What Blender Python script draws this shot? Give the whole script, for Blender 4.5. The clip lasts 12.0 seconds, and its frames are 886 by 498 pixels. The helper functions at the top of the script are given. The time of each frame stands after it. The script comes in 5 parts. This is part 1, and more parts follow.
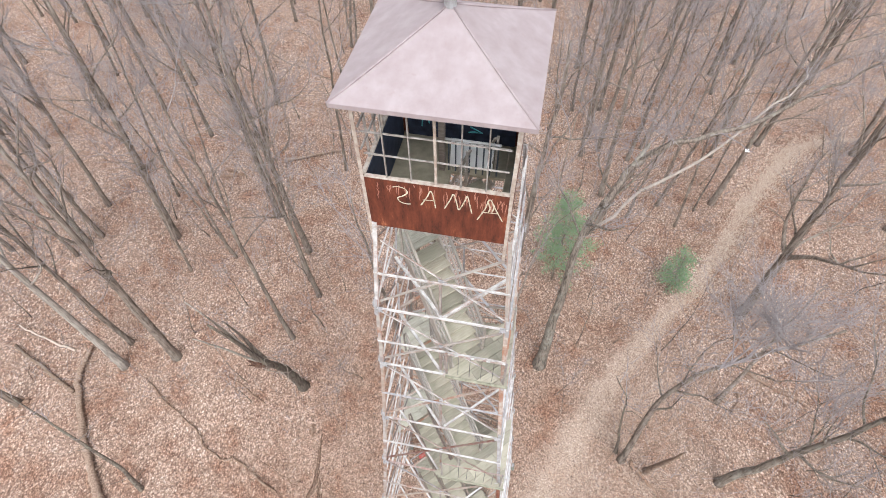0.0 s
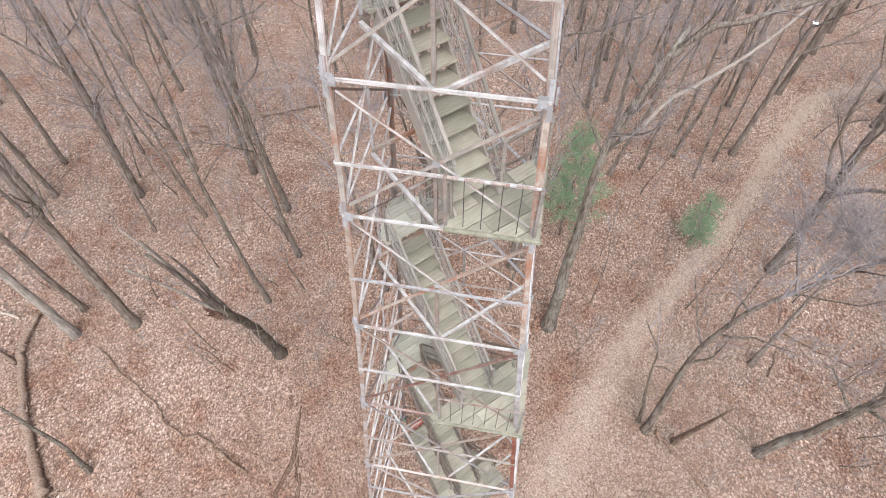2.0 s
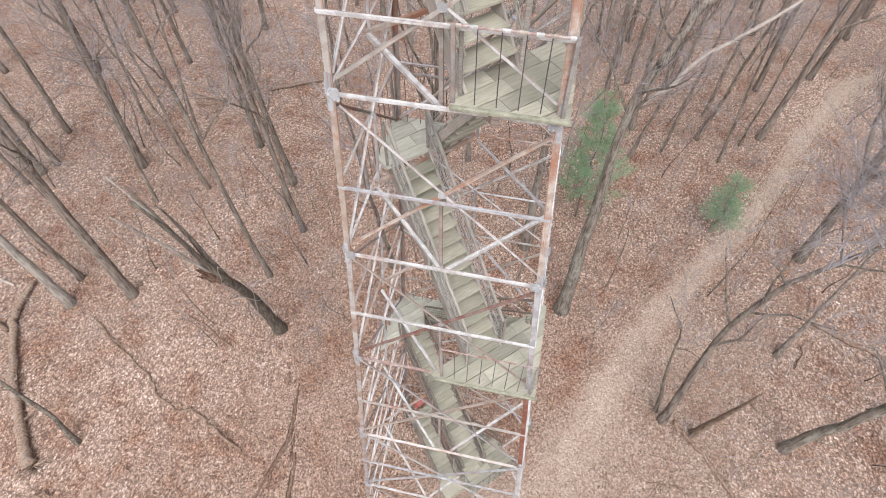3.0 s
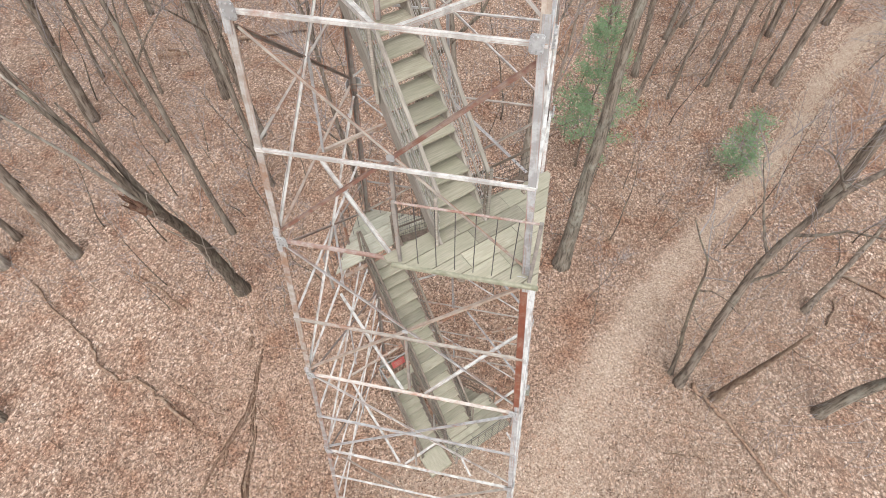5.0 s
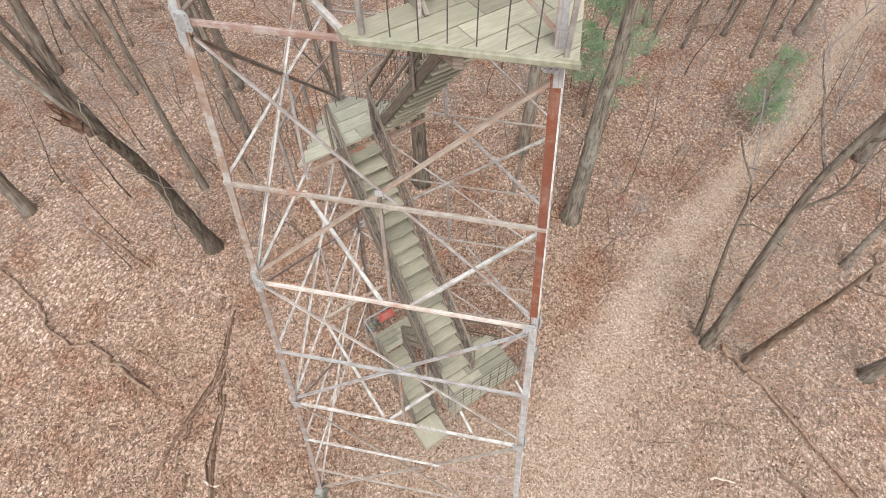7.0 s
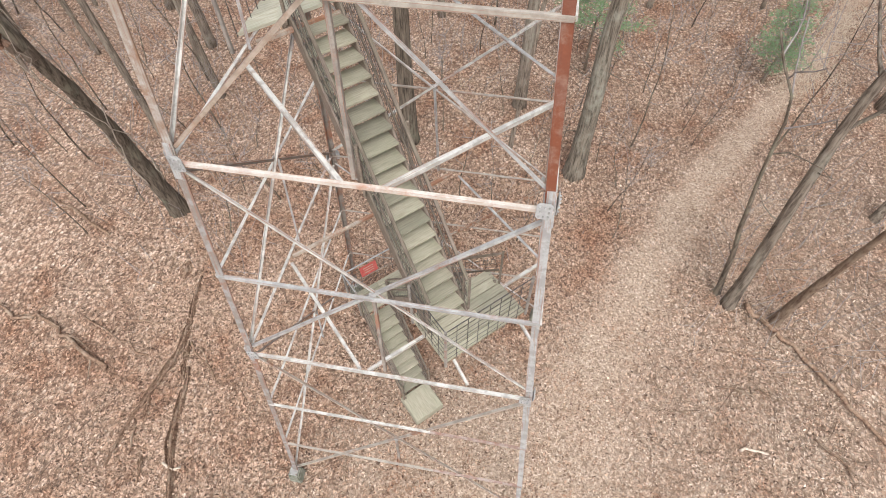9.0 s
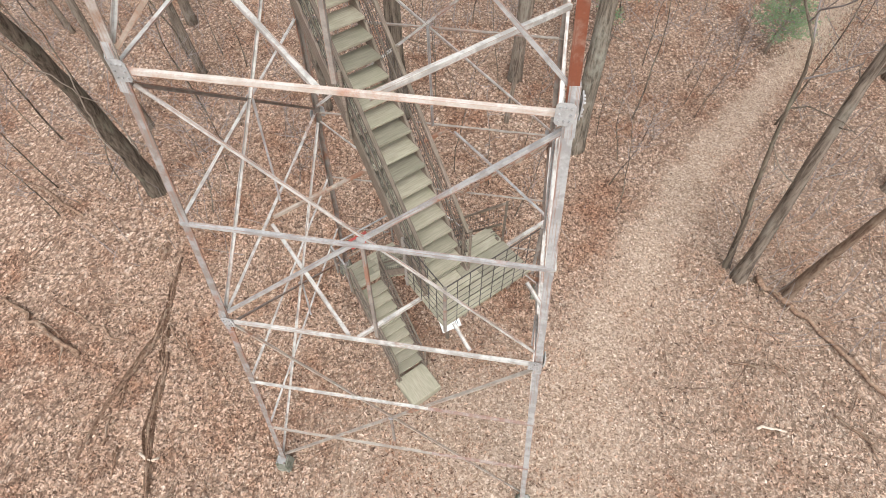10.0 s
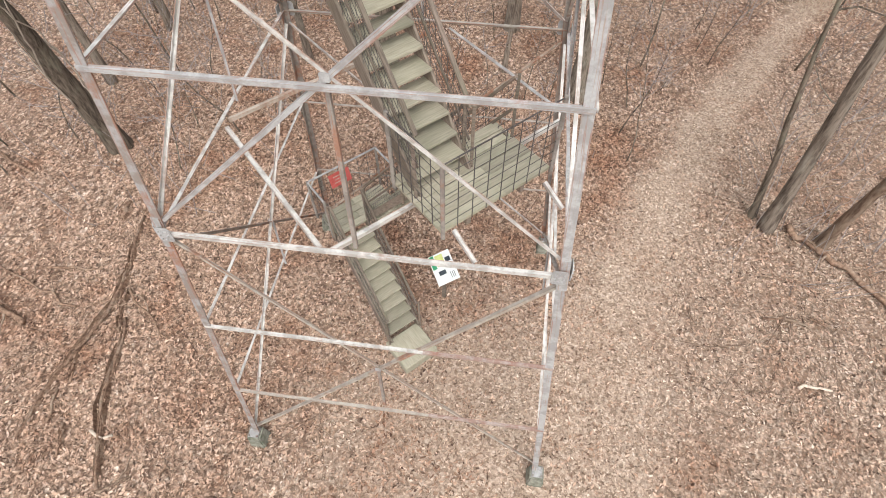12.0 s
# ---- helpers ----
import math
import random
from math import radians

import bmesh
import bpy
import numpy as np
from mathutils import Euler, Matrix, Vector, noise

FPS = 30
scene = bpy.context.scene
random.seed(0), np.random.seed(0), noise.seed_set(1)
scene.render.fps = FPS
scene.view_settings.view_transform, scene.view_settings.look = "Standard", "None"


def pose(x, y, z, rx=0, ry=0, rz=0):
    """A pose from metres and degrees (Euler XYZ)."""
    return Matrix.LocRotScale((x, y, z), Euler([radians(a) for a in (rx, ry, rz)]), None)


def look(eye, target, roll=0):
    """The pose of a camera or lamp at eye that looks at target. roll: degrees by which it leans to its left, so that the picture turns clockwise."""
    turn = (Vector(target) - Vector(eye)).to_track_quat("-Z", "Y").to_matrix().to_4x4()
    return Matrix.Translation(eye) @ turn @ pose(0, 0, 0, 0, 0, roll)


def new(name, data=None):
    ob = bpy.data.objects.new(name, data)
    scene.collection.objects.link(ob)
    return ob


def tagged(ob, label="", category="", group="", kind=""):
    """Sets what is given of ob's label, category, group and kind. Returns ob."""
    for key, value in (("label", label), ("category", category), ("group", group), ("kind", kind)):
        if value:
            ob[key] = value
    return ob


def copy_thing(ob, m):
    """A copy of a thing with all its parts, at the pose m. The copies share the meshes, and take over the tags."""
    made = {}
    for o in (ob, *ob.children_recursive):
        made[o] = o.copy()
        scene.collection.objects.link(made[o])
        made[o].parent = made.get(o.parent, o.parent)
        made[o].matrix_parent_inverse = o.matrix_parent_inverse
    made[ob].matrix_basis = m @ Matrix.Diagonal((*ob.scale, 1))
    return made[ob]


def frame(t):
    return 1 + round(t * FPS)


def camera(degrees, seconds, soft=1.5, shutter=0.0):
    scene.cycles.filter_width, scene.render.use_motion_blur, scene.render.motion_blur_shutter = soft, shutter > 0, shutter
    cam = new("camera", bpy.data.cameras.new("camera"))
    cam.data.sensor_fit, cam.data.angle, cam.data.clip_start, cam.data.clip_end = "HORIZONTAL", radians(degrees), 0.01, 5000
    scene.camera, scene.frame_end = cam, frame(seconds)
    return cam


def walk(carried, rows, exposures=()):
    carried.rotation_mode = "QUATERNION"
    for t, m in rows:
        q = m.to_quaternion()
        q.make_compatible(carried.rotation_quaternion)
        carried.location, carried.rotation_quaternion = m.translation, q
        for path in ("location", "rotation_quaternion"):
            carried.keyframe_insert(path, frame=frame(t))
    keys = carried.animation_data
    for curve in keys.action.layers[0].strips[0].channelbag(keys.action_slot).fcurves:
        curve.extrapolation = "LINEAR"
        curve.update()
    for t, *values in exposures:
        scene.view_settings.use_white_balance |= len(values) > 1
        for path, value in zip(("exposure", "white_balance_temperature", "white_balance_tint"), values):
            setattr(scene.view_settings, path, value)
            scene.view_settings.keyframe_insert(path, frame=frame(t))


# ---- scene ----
cam = camera(78.13, 12.0, soft=0.65)
PATH = [
    (0.0, 1.013, -5.612, 30.024, 36.287, 0.547, 11.347),
    (0.5, 0.974, -5.608, 28.718, 36.319, 0.517, 11.05),
    (1.0, 0.957, -5.545, 27.49, 36.292, 0.519, 10.848),
    (1.5, 0.917, -5.53, 26.309, 36.286, 0.5, 10.641),
    (2.0, 0.926, -5.556, 25.242, 36.289, 0.516, 10.443),
    (2.5, 0.903, -5.605, 24.319, 36.206, 0.436, 11.324),
    (3.0, 1.023, -5.706, 23.457, 36.262, 0.485, 12.412),
    (5.0, 1.411, -5.504, 19.608, 36.041, 0.455, 11.52),
    (5.5, 1.407, -5.474, 18.63, 36.112, 0.385, 11.272),
    (6.0, 1.421, -5.477, 17.845, 36.047, 0.407, 11.19),
    (6.5, 1.444, -5.464, 17.111, 35.941, 0.449, 11.144),
    (7.0, 1.477, -5.534, 16.475, 36.046, 0.441, 11.15),
    (9.0, 1.562, -5.475, 14.054, 35.911, 0.503, 10.143),
    (9.5, 1.528, -5.489, 13.464, 35.87, 0.477, 9.526),
    (10.0, 1.488, -5.501, 12.915, 35.753, 0.4, 9.019),
    (10.5, 1.429, -5.524, 12.37, 35.67, 0.338, 8.515),
    (11.0, 1.436, -5.555, 11.792, 35.721, 0.342, 8.162),
    (11.5, 1.486, -5.533, 11.252, 35.776, 0.323, 7.969),
    (12.0, 1.438, -5.557, 10.803, 35.819, 0.409, 7.842),
]
walk(cam, [(t, pose(x, y, z, rx, ry, rz)) for t, x, y, z, rx, ry, rz in PATH],
     [(0.0, 1.17, 5920, 9), (2.5, 1.05, 5900, 10.5), (5.0, 1.02, 6180, 7), (8.0, 1.025, 6250, 6.5), (12.0, 0.965, 6330, 7)])

# ---- light: a bright overcast winter day ----
world = bpy.data.worlds.new("sky")
scene.world = world
world.use_nodes = True
wn = world.node_tree.nodes
sky = wn.new("ShaderNodeTexSky")
sky.sky_type, sky.sun_disc = 'NISHITA', False
sky.sun_elevation, sky.sun_rotation = radians(58), radians(164)
sky.air_density, sky.dust_density, sky.ozone_density = 1.0, 4.0, 0.6
wn["Background"].inputs["Strength"].default_value = 0.15
veil = wn.new("ShaderNodeHueSaturation")      # cloud takes the blue out of the sky
veil.inputs["Saturation"].default_value = 0.2
world.node_tree.links.new(sky.outputs[0], veil.inputs["Color"])
world.node_tree.links.new(veil.outputs[0], wn["Background"].inputs["Color"])
sun_data = bpy.data.lights.new("sun", 'SUN')
sun_data.energy, sun_data.angle, sun_data.color = 0.7, radians(40), (1.0, 0.975, 0.95)
sun = new("sun", sun_data)
sun.matrix_world = look((5, -18, 30), (0, 0, 0))

# ---- materials ----
def shader(name, rough=0.8, metal=0.0):
    m = bpy.data.materials.new(name)
    m.use_nodes = True
    b = m.node_tree.nodes["Principled BSDF"]
    b.inputs["Roughness"].default_value, b.inputs["Metallic"].default_value = rough, metal
    b.inputs["Specular IOR Level"].default_value = 0.25
    return m, m.node_tree.nodes, m.node_tree.links, b


def texture(n, l, scale, detail=4.0, stretch=(1, 1, 1), kind="noise", spread=0.5, random_shift=False):
    """A noise or cell pattern in the object's own metres."""
    co, mp = n.new("ShaderNodeTexCoord"), n.new("ShaderNodeMapping")
    mp.inputs["Scale"].default_value = stretch
    l.new(co.outputs["Object"], mp.inputs["Vector"])
    if random_shift:
        info, mul = n.new("ShaderNodeObjectInfo"), n.new("ShaderNodeMath")
        mul.operation, mul.inputs[1].default_value = 'MULTIPLY', 37.0
        l.new(info.outputs["Random"], mul.inputs[0])
        l.new(mul.outputs[0], mp.inputs["Location"])
    if kind == "noise":
        t = n.new("ShaderNodeTexNoise")
        t.inputs["Scale"].default_value, t.inputs["Detail"].default_value, t.inputs["Roughness"].default_value = scale, detail, spread
        l.new(mp.outputs[0], t.inputs["Vector"])
        return t.outputs["Fac"]
    t = n.new("ShaderNodeTexVoronoi")
    t.inputs["Scale"].default_value = scale
    l.new(mp.outputs[0], t.inputs["Vector"])
    return t.outputs["Distance"] if kind == "cells" else t.outputs["Color"]


def ramp(n, l, source, stops):
    r = n.new("ShaderNodeValToRGB")
    e = r.color_ramp.elements
    while len(e) < len(stops):
        e.new(0.5)
    for k, (at, c) in zip(e, stops):
        k.position, k.color = at, (*c, 1) if len(c) == 3 else c
    l.new(source, r.inputs["Fac"])
    return r.outputs["Color"]


def mix(n, l, fac, a, b, how='MIX'):
    x = n.new("ShaderNodeMix")
    x.data_type, x.blend_type = 'RGBA', how
    for sock, v in ((x.inputs["Factor"], fac), (x.inputs[6], a), (x.inputs[7], b)):
        if hasattr(v, "is_output"):
            l.new(v, sock)
        else:
            sock.default_value = v if not isinstance(v, tuple) else (*v, 1)
    return x.outputs[2]


def relief(n, l, b, source, strength, distance):
    k = n.new("ShaderNodeBump")
    k.inputs["Strength"].default_value, k.inputs["Distance"].default_value = strength, distance
    l.new(source, k.inputs["Height"])
    l.new(k.outputs[0], b.inputs["Normal"])


def grey(v):
    return (v, v, v)


def steel(name, paint, bare, rust_from, rust=(0.19, 0.085, 0.05)):
    """Old paint, flaked to bare steel and rust in patches."""
    m, n, l, b = shader(name, 0.62, 0.0)
    flake = texture(n, l, 5.0, 6, (1, 1, 1), spread=0.65, random_shift=True)
    c = mix(n, l, ramp(n, l, flake, [(0.45, grey(0)), (0.56, grey(1))]), paint, bare)
    fine = texture(n, l, 40.0, 4)
    c = mix(n, l, ramp(n, l, fine, [(0.3, grey(0.0)), (0.75, grey(0.45))]), c, tuple(0.62 * v for v in paint))
    patch = texture(n, l, 1.3, 8, spread=0.72, random_shift=True)
    f = ramp(n, l, patch, [(rust_from, grey(0)), (rust_from + 0.1, grey(0.8))])
    rusty = mix(n, l, fine, rust, tuple(1.9 * v for v in rust))
    c = mix(n, l, f, c, rusty)
    # rust streaks along a rolled member; thickest at the flange toes, as painted-in shading
    co, mp, streak, info = n.new("ShaderNodeTexCoord"), n.new("ShaderNodeMapping"), n.new("ShaderNodeTexNoise"), n.new("ShaderNodeObjectInfo")
    mp.inputs["Scale"].default_value = (1.0, 3.2, 1.0)
    shift, split, bias = n.new("ShaderNodeMath"), n.new("ShaderNodeSeparateXYZ"), n.new("ShaderNodeMath")
    shift.operation, shift.inputs[1].default_value, bias.operation = 'MULTIPLY', 53.0, 'ADD'
    l.new(info.outputs["Random"], shift.inputs[0])
    l.new(shift.outputs[0], mp.inputs["Location"])
    l.new(co.outputs["UV"], mp.inputs["Vector"])
    l.new(co.outputs["UV"], split.inputs[0])
    streak.inputs["Scale"].default_value, streak.inputs["Detail"].default_value, streak.inputs["Roughness"].default_value = 1.6, 7.0, 0.68
    l.new(mp.outputs[0], streak.inputs["Vector"])
    half_way = n.new("ShaderNodeMath")
    half_way.operation, half_way.inputs[1].default_value = 'MULTIPLY', 0.5
    l.new(split.outputs["Y"], half_way.inputs[0])
    toes = ramp(n, l, half_way.outputs[0], [(0.45, grey(0.0)), (0.5, grey(0.10)), (0.58, grey(0.0)), (0.88, grey(0.02)), (1.0, grey(0.14))])
    member = ramp(n, l, half_way.outputs[0], [(0.45, grey(0.0)), (0.5, grey(0.85))])
    l.new(streak.outputs["Fac"], bias.inputs[0])
    l.new(toes, bias.inputs[1])
    rust_and_edge_shade = mix(n, l, 1.0, ramp(n, l, bias.outputs[0], [(0.55, grey(0.0)), (0.68, grey(0.85))]), member, 'MULTIPLY')
    c = mix(n, l, rust_and_edge_shade, c, rusty)
    l.new(c, b.inputs["Base Color"])
    l.new(ramp(n, l, f, [(0, grey(0.5)), (1, grey(0.9))]), b.inputs["Roughness"])
    relief(n, l, b, flake, 0.25, 0.004)
    return m


def timber(name, light, dark, rough=0.85, moss=False):
    """Weathered wood with its grain along the piece's own x, varied from piece to piece."""
    m, n, l, b = shader(name, rough)
    grain = texture(n, l, 9.0, 6, (0.6, 6, 6), random_shift=True)
    blot = texture(n, l, 2.2, 5, random_shift=True)
    c = ramp(n, l, grain, [(0.3, dark), (0.62, light)])
    c = mix(n, l, ramp(n, l, blot, [(0.35, grey(0.0)), (0.7, grey(0.55))]), c, tuple(0.62 * v + 0.02 * k for v, k in zip(light, (0, 1, 0))))
    info = n.new("ShaderNodeObjectInfo")
    c = mix(n, l, 1.0, c, ramp(n, l, info.outputs["Random"], [(0, grey(0.72)), (0.5, grey(0.98)), (1, grey(1.14))]), 'MULTIPLY')
    if moss:
        spot = texture(n, l, 1.7, 6, spread=0.7, random_shift=True)
        c = mix(n, l, ramp(n, l, spot, [(0.54, grey(0.0)), (0.7, grey(0.45))]), c, (0.25, 0.24, 0.16))
    l.new(c, b.inputs["Base Color"])
    relief(n, l, b, grain, 0.35, 0.004)
    return m


def plain(name, a, c, scale=8.0, rough=0.8, bump=0.2, stretch=(1, 1, 1), metal=0.0):
    m, n, l, b = shader(name, rough, metal)
    t = texture(n, l, scale, 6, stretch, spread=0.6, random_shift=True)
    l.new(ramp(n, l, t, [(0.3, a), (0.7, c)]), b.inputs["Base Color"])
    relief(n, l, b, t, bump, 0.006)
    return m


STEEL = steel("flaking_white_steel", (0.58, 0.555, 0.52), (0.37, 0.345, 0.315), 0.58)
STEEL_GREY = steel("galvanised_grey_steel", (0.41, 0.40, 0.39), (0.29, 0.275, 0.265), 0.60)
# darker copy of the tower steel, with shade put into its colour
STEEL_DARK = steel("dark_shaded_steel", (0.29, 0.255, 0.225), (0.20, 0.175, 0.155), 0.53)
STEEL_RUST = steel("rusting_steel", (0.47, 0.40, 0.335), (0.33, 0.26, 0.21), 0.47, (0.20, 0.085, 0.045))
STEEL_TAN = steel("tan_brown_weathered_steel", (0.39, 0.32, 0.265), (0.30, 0.23, 0.18), 0.55, (0.20, 0.10, 0.06))
STEEL_WORN = steel("worn_brown_grey_steel", (0.32, 0.30, 0.29), (0.23, 0.19, 0.165), 0.53)
STEEL_SPOTTED = steel("rust_spotted_white_steel", (0.60, 0.55, 0.50), (0.50, 0.42, 0.36), 0.54, (0.27, 0.13, 0.08))
STEEL_BEIGE = steel("dulled_beige_steel", (0.40, 0.36, 0.31), (0.30, 0.26, 0.225), 0.57)
RUST_LEG = steel("rust_red_steel", (0.20, 0.066, 0.036), (0.26, 0.15, 0.11), 0.52, (0.11, 0.04, 0.025))
STEEL_BROWN = steel("dull_red_brown_steel", (0.19, 0.095, 0.07), (0.27, 0.195, 0.16), 0.52, (0.12, 0.055, 0.038))
STEEL_STREAKED = steel("orange_streaked_steel", (0.40, 0.365, 0.335), (0.30, 0.245, 0.205), 0.49, (0.155, 0.083, 0.05))
STEEL_RED = steel("faded_red_steel", (0.31, 0.205, 0.168), (0.41, 0.34, 0.305), 0.55, (0.165, 0.07, 0.047))
TIMBER = timber("weathered_deck_boards", (0.40, 0.358, 0.275), (0.285, 0.25, 0.188), moss=True)
# pale boards, lightened further to make up for skylight missing under the cab
TIMBER_PALE = timber("pale_lit_boards", (0.50, 0.46, 0.37), (0.36, 0.32, 0.25))
MOSSY = plain("mossy_board_edge", (0.17, 0.165, 0.11), (0.34, 0.315, 0.235), 9, 0.95, 0.4)
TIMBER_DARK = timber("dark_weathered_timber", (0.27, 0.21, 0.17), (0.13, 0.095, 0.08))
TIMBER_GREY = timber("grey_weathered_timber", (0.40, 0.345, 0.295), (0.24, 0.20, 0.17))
WIRE_GREY = plain("galvanised_wire", (0.26, 0.24, 0.225), (0.46, 0.43, 0.40), 30, 0.55)
WIRE = plain("dark_wire", (0.05, 0.045, 0.045), (0.11, 0.09, 0.08), 30, 0.6)
CONCRETE = plain("mossy_concrete", (0.095, 0.10, 0.07), (0.31, 0.295, 0.245), 9, 0.95, 0.5)


def roof_material():
    m, n, l, b = shader("faded_painted_roof", 0.6)
    streak = texture(n, l, 5.0, 6, (1, 1, 0.2), spread=0.55)
    c = ramp(n, l, streak, [(0.3, (0.262, 0.205, 0.198)), (0.5, (0.29, 0.232, 0.224)), (0.72, (0.325, 0.268, 0.258))])
    spot = texture(n, l, 14, 5)
    c = mix(n, l, ramp(n, l, spot, [(0.62, grey(0)), (0.78, grey(0.35))]), c, (0.25, 0.17, 0.155))
    l.new(c, b.inputs["Base Color"])
    relief(n, l, b, spot, 0.15, 0.004)
    return m


def rust_panel_material():
    m, n, l, b = shader("rust_red_panel", 0.75)
    run = texture(n, l, 3.2, 8, (1.8, 1, 0.4), spread=0.78)
    c = ramp(n, l, run, [(0.36, (0.035, 0.010, 0.006)), (0.48, (0.095, 0.025, 0.012)), (0.60, (0.155, 0.042, 0.019)), (0.70, (0.36, 0.135, 0.066))])
    fine = texture(n, l, 28, 5)
    c = mix(n, l, ramp(n, l, fine, [(0.35, grey(0)), (0.7, grey(0.5))]), c, (0.105, 0.027, 0.013))
    l.new(c, b.inputs["Base Color"])
    relief(n, l, b, fine, 0.3, 0.003)
    return m


ROOF, RUST_PANEL = roof_material(), rust_panel_material()
SILL = plain("peeling_cream_sill", (0.26, 0.19, 0.145), (0.48, 0.42, 0.35), 12, 0.75)
SASH = plain("worn_window_bar", (0.16, 0.13, 0.11), (0.36, 0.33, 0.29), 14, 0.7)
NAVY = plain("scrawled_navy_paint", (0.014, 0.016, 0.027), (0.045, 0.055, 0.085), 7, 0.6)
TAN_FLOOR = plain("worn_tan_floor", (0.20, 0.175, 0.12), (0.33, 0.29, 0.21), 5, 0.85)
SPRAY = plain("pale_spray_paint", (0.30, 0.24, 0.155), (0.60, 0.57, 0.44), 22, 0.7)
SPRAY_PINK = plain("faded_pink_spray_paint", (0.21, 0.075, 0.045), (0.40, 0.20, 0.14), 30, 0.7)
SPRAY_TEAL = plain("teal_spray_paint", (0.05, 0.22, 0.24), (0.10, 0.34, 0.36), 25, 0.7)
SIGN_RED = plain("red_sign_face", (0.33, 0.05, 0.045), (0.46, 0.12, 0.10), 15, 0.5)
SIGN_WHITE = plain("white_sign_face", (0.70, 0.70, 0.67), (0.82, 0.82, 0.80), 9, 0.4)
SIGN_GREEN = plain("green_sign_print", (0.04, 0.26, 0.12), (0.08, 0.36, 0.18), 9, 0.4)
SIGN_YELLOW = plain("yellow_sign_print", (0.55, 0.58, 0.18), (0.66, 0.68, 0.28), 9, 0.4)
SIGN_DARK = plain("dark_sign_print", (0.03, 0.04, 0.05), (0.08, 0.09, 0.1), 9, 0.5)


def bark_material(name, dark, light, lichen):
    m, n, l, b = shader(name, 0.95)
    ridge = texture(n, l, 13, 7, (1, 1, 0.10), spread=0.72, random_shift=True)
    c = ramp(n, l, ridge, [(0.38, dark), (0.60, light)])
    patch = texture(n, l, 1.6, 6, (1, 1, 0.6), spread=0.7, random_shift=True)
    c = mix(n, l, ramp(n, l, patch, [(0.52, grey(0)), (0.68, grey(0.7))]), c, lichen)
    info = n.new("ShaderNodeObjectInfo")
    c = mix(n, l, 1.0, c, ramp(n, l, info.outputs["Random"], [(0, grey(0.78)), (1, grey(1.15))]), 'MULTIPLY')
    l.new(c, b.inputs["Base Color"])
    relief(n, l, b, ridge, 0.9, 0.03)
    return m


BARK = bark_material("grey_brown_bark", (0.085, 0.063, 0.048), (0.275, 0.22, 0.175), (0.33, 0.295, 0.24))
BARK_MOSSY = bark_material("rough_mossy_bark", (0.075, 0.06, 0.045), (0.26, 0.215, 0.17), (0.36, 0.345, 0.285))
BARK_PALE = bark_material("pale_lichened_bark", (0.18, 0.148, 0.12), (0.41, 0.355, 0.295), (0.46, 0.425, 0.355))
BARK_DARK = bark_material("dark_brown_bark", (0.05, 0.037, 0.028), (0.19, 0.15, 0.115), (0.215, 0.205, 0.15))
TWIG = plain("grey_twigs", (0.18, 0.15, 0.143), (0.36, 0.32, 0.305), 3, 0.95, 0.1)
DEADWOOD = bark_material("brown_deadwood", (0.15, 0.092, 0.064), (0.35, 0.25, 0.18), (0.40, 0.32, 0.25))
NEEDLES = plain("pine_needles", (0.11, 0.19, 0.09), (0.27, 0.36, 0.20), 3, 0.7, 0.0)


def clumped(n, l, c):
    """Lighter and darker clumps a hand or two across."""
    t = texture(n, l, 8.5, 4, spread=0.75)
    wide = texture(n, l, 0.55, 5, spread=0.65)
    c = mix(n, l, 1.0, c, ramp(n, l, wide, [(0.34, (0.80, 0.67, 0.60)), (0.5, (1.0, 1.0, 1.0)), (0.66, (1.10, 1.14, 1.17))]), 'MULTIPLY')
    return mix(n, l, 1.0, c, ramp(n, l, t, [(0.36, grey(0.60)), (0.5, grey(1.0)), (0.64, grey(1.34))]), 'MULTIPLY')


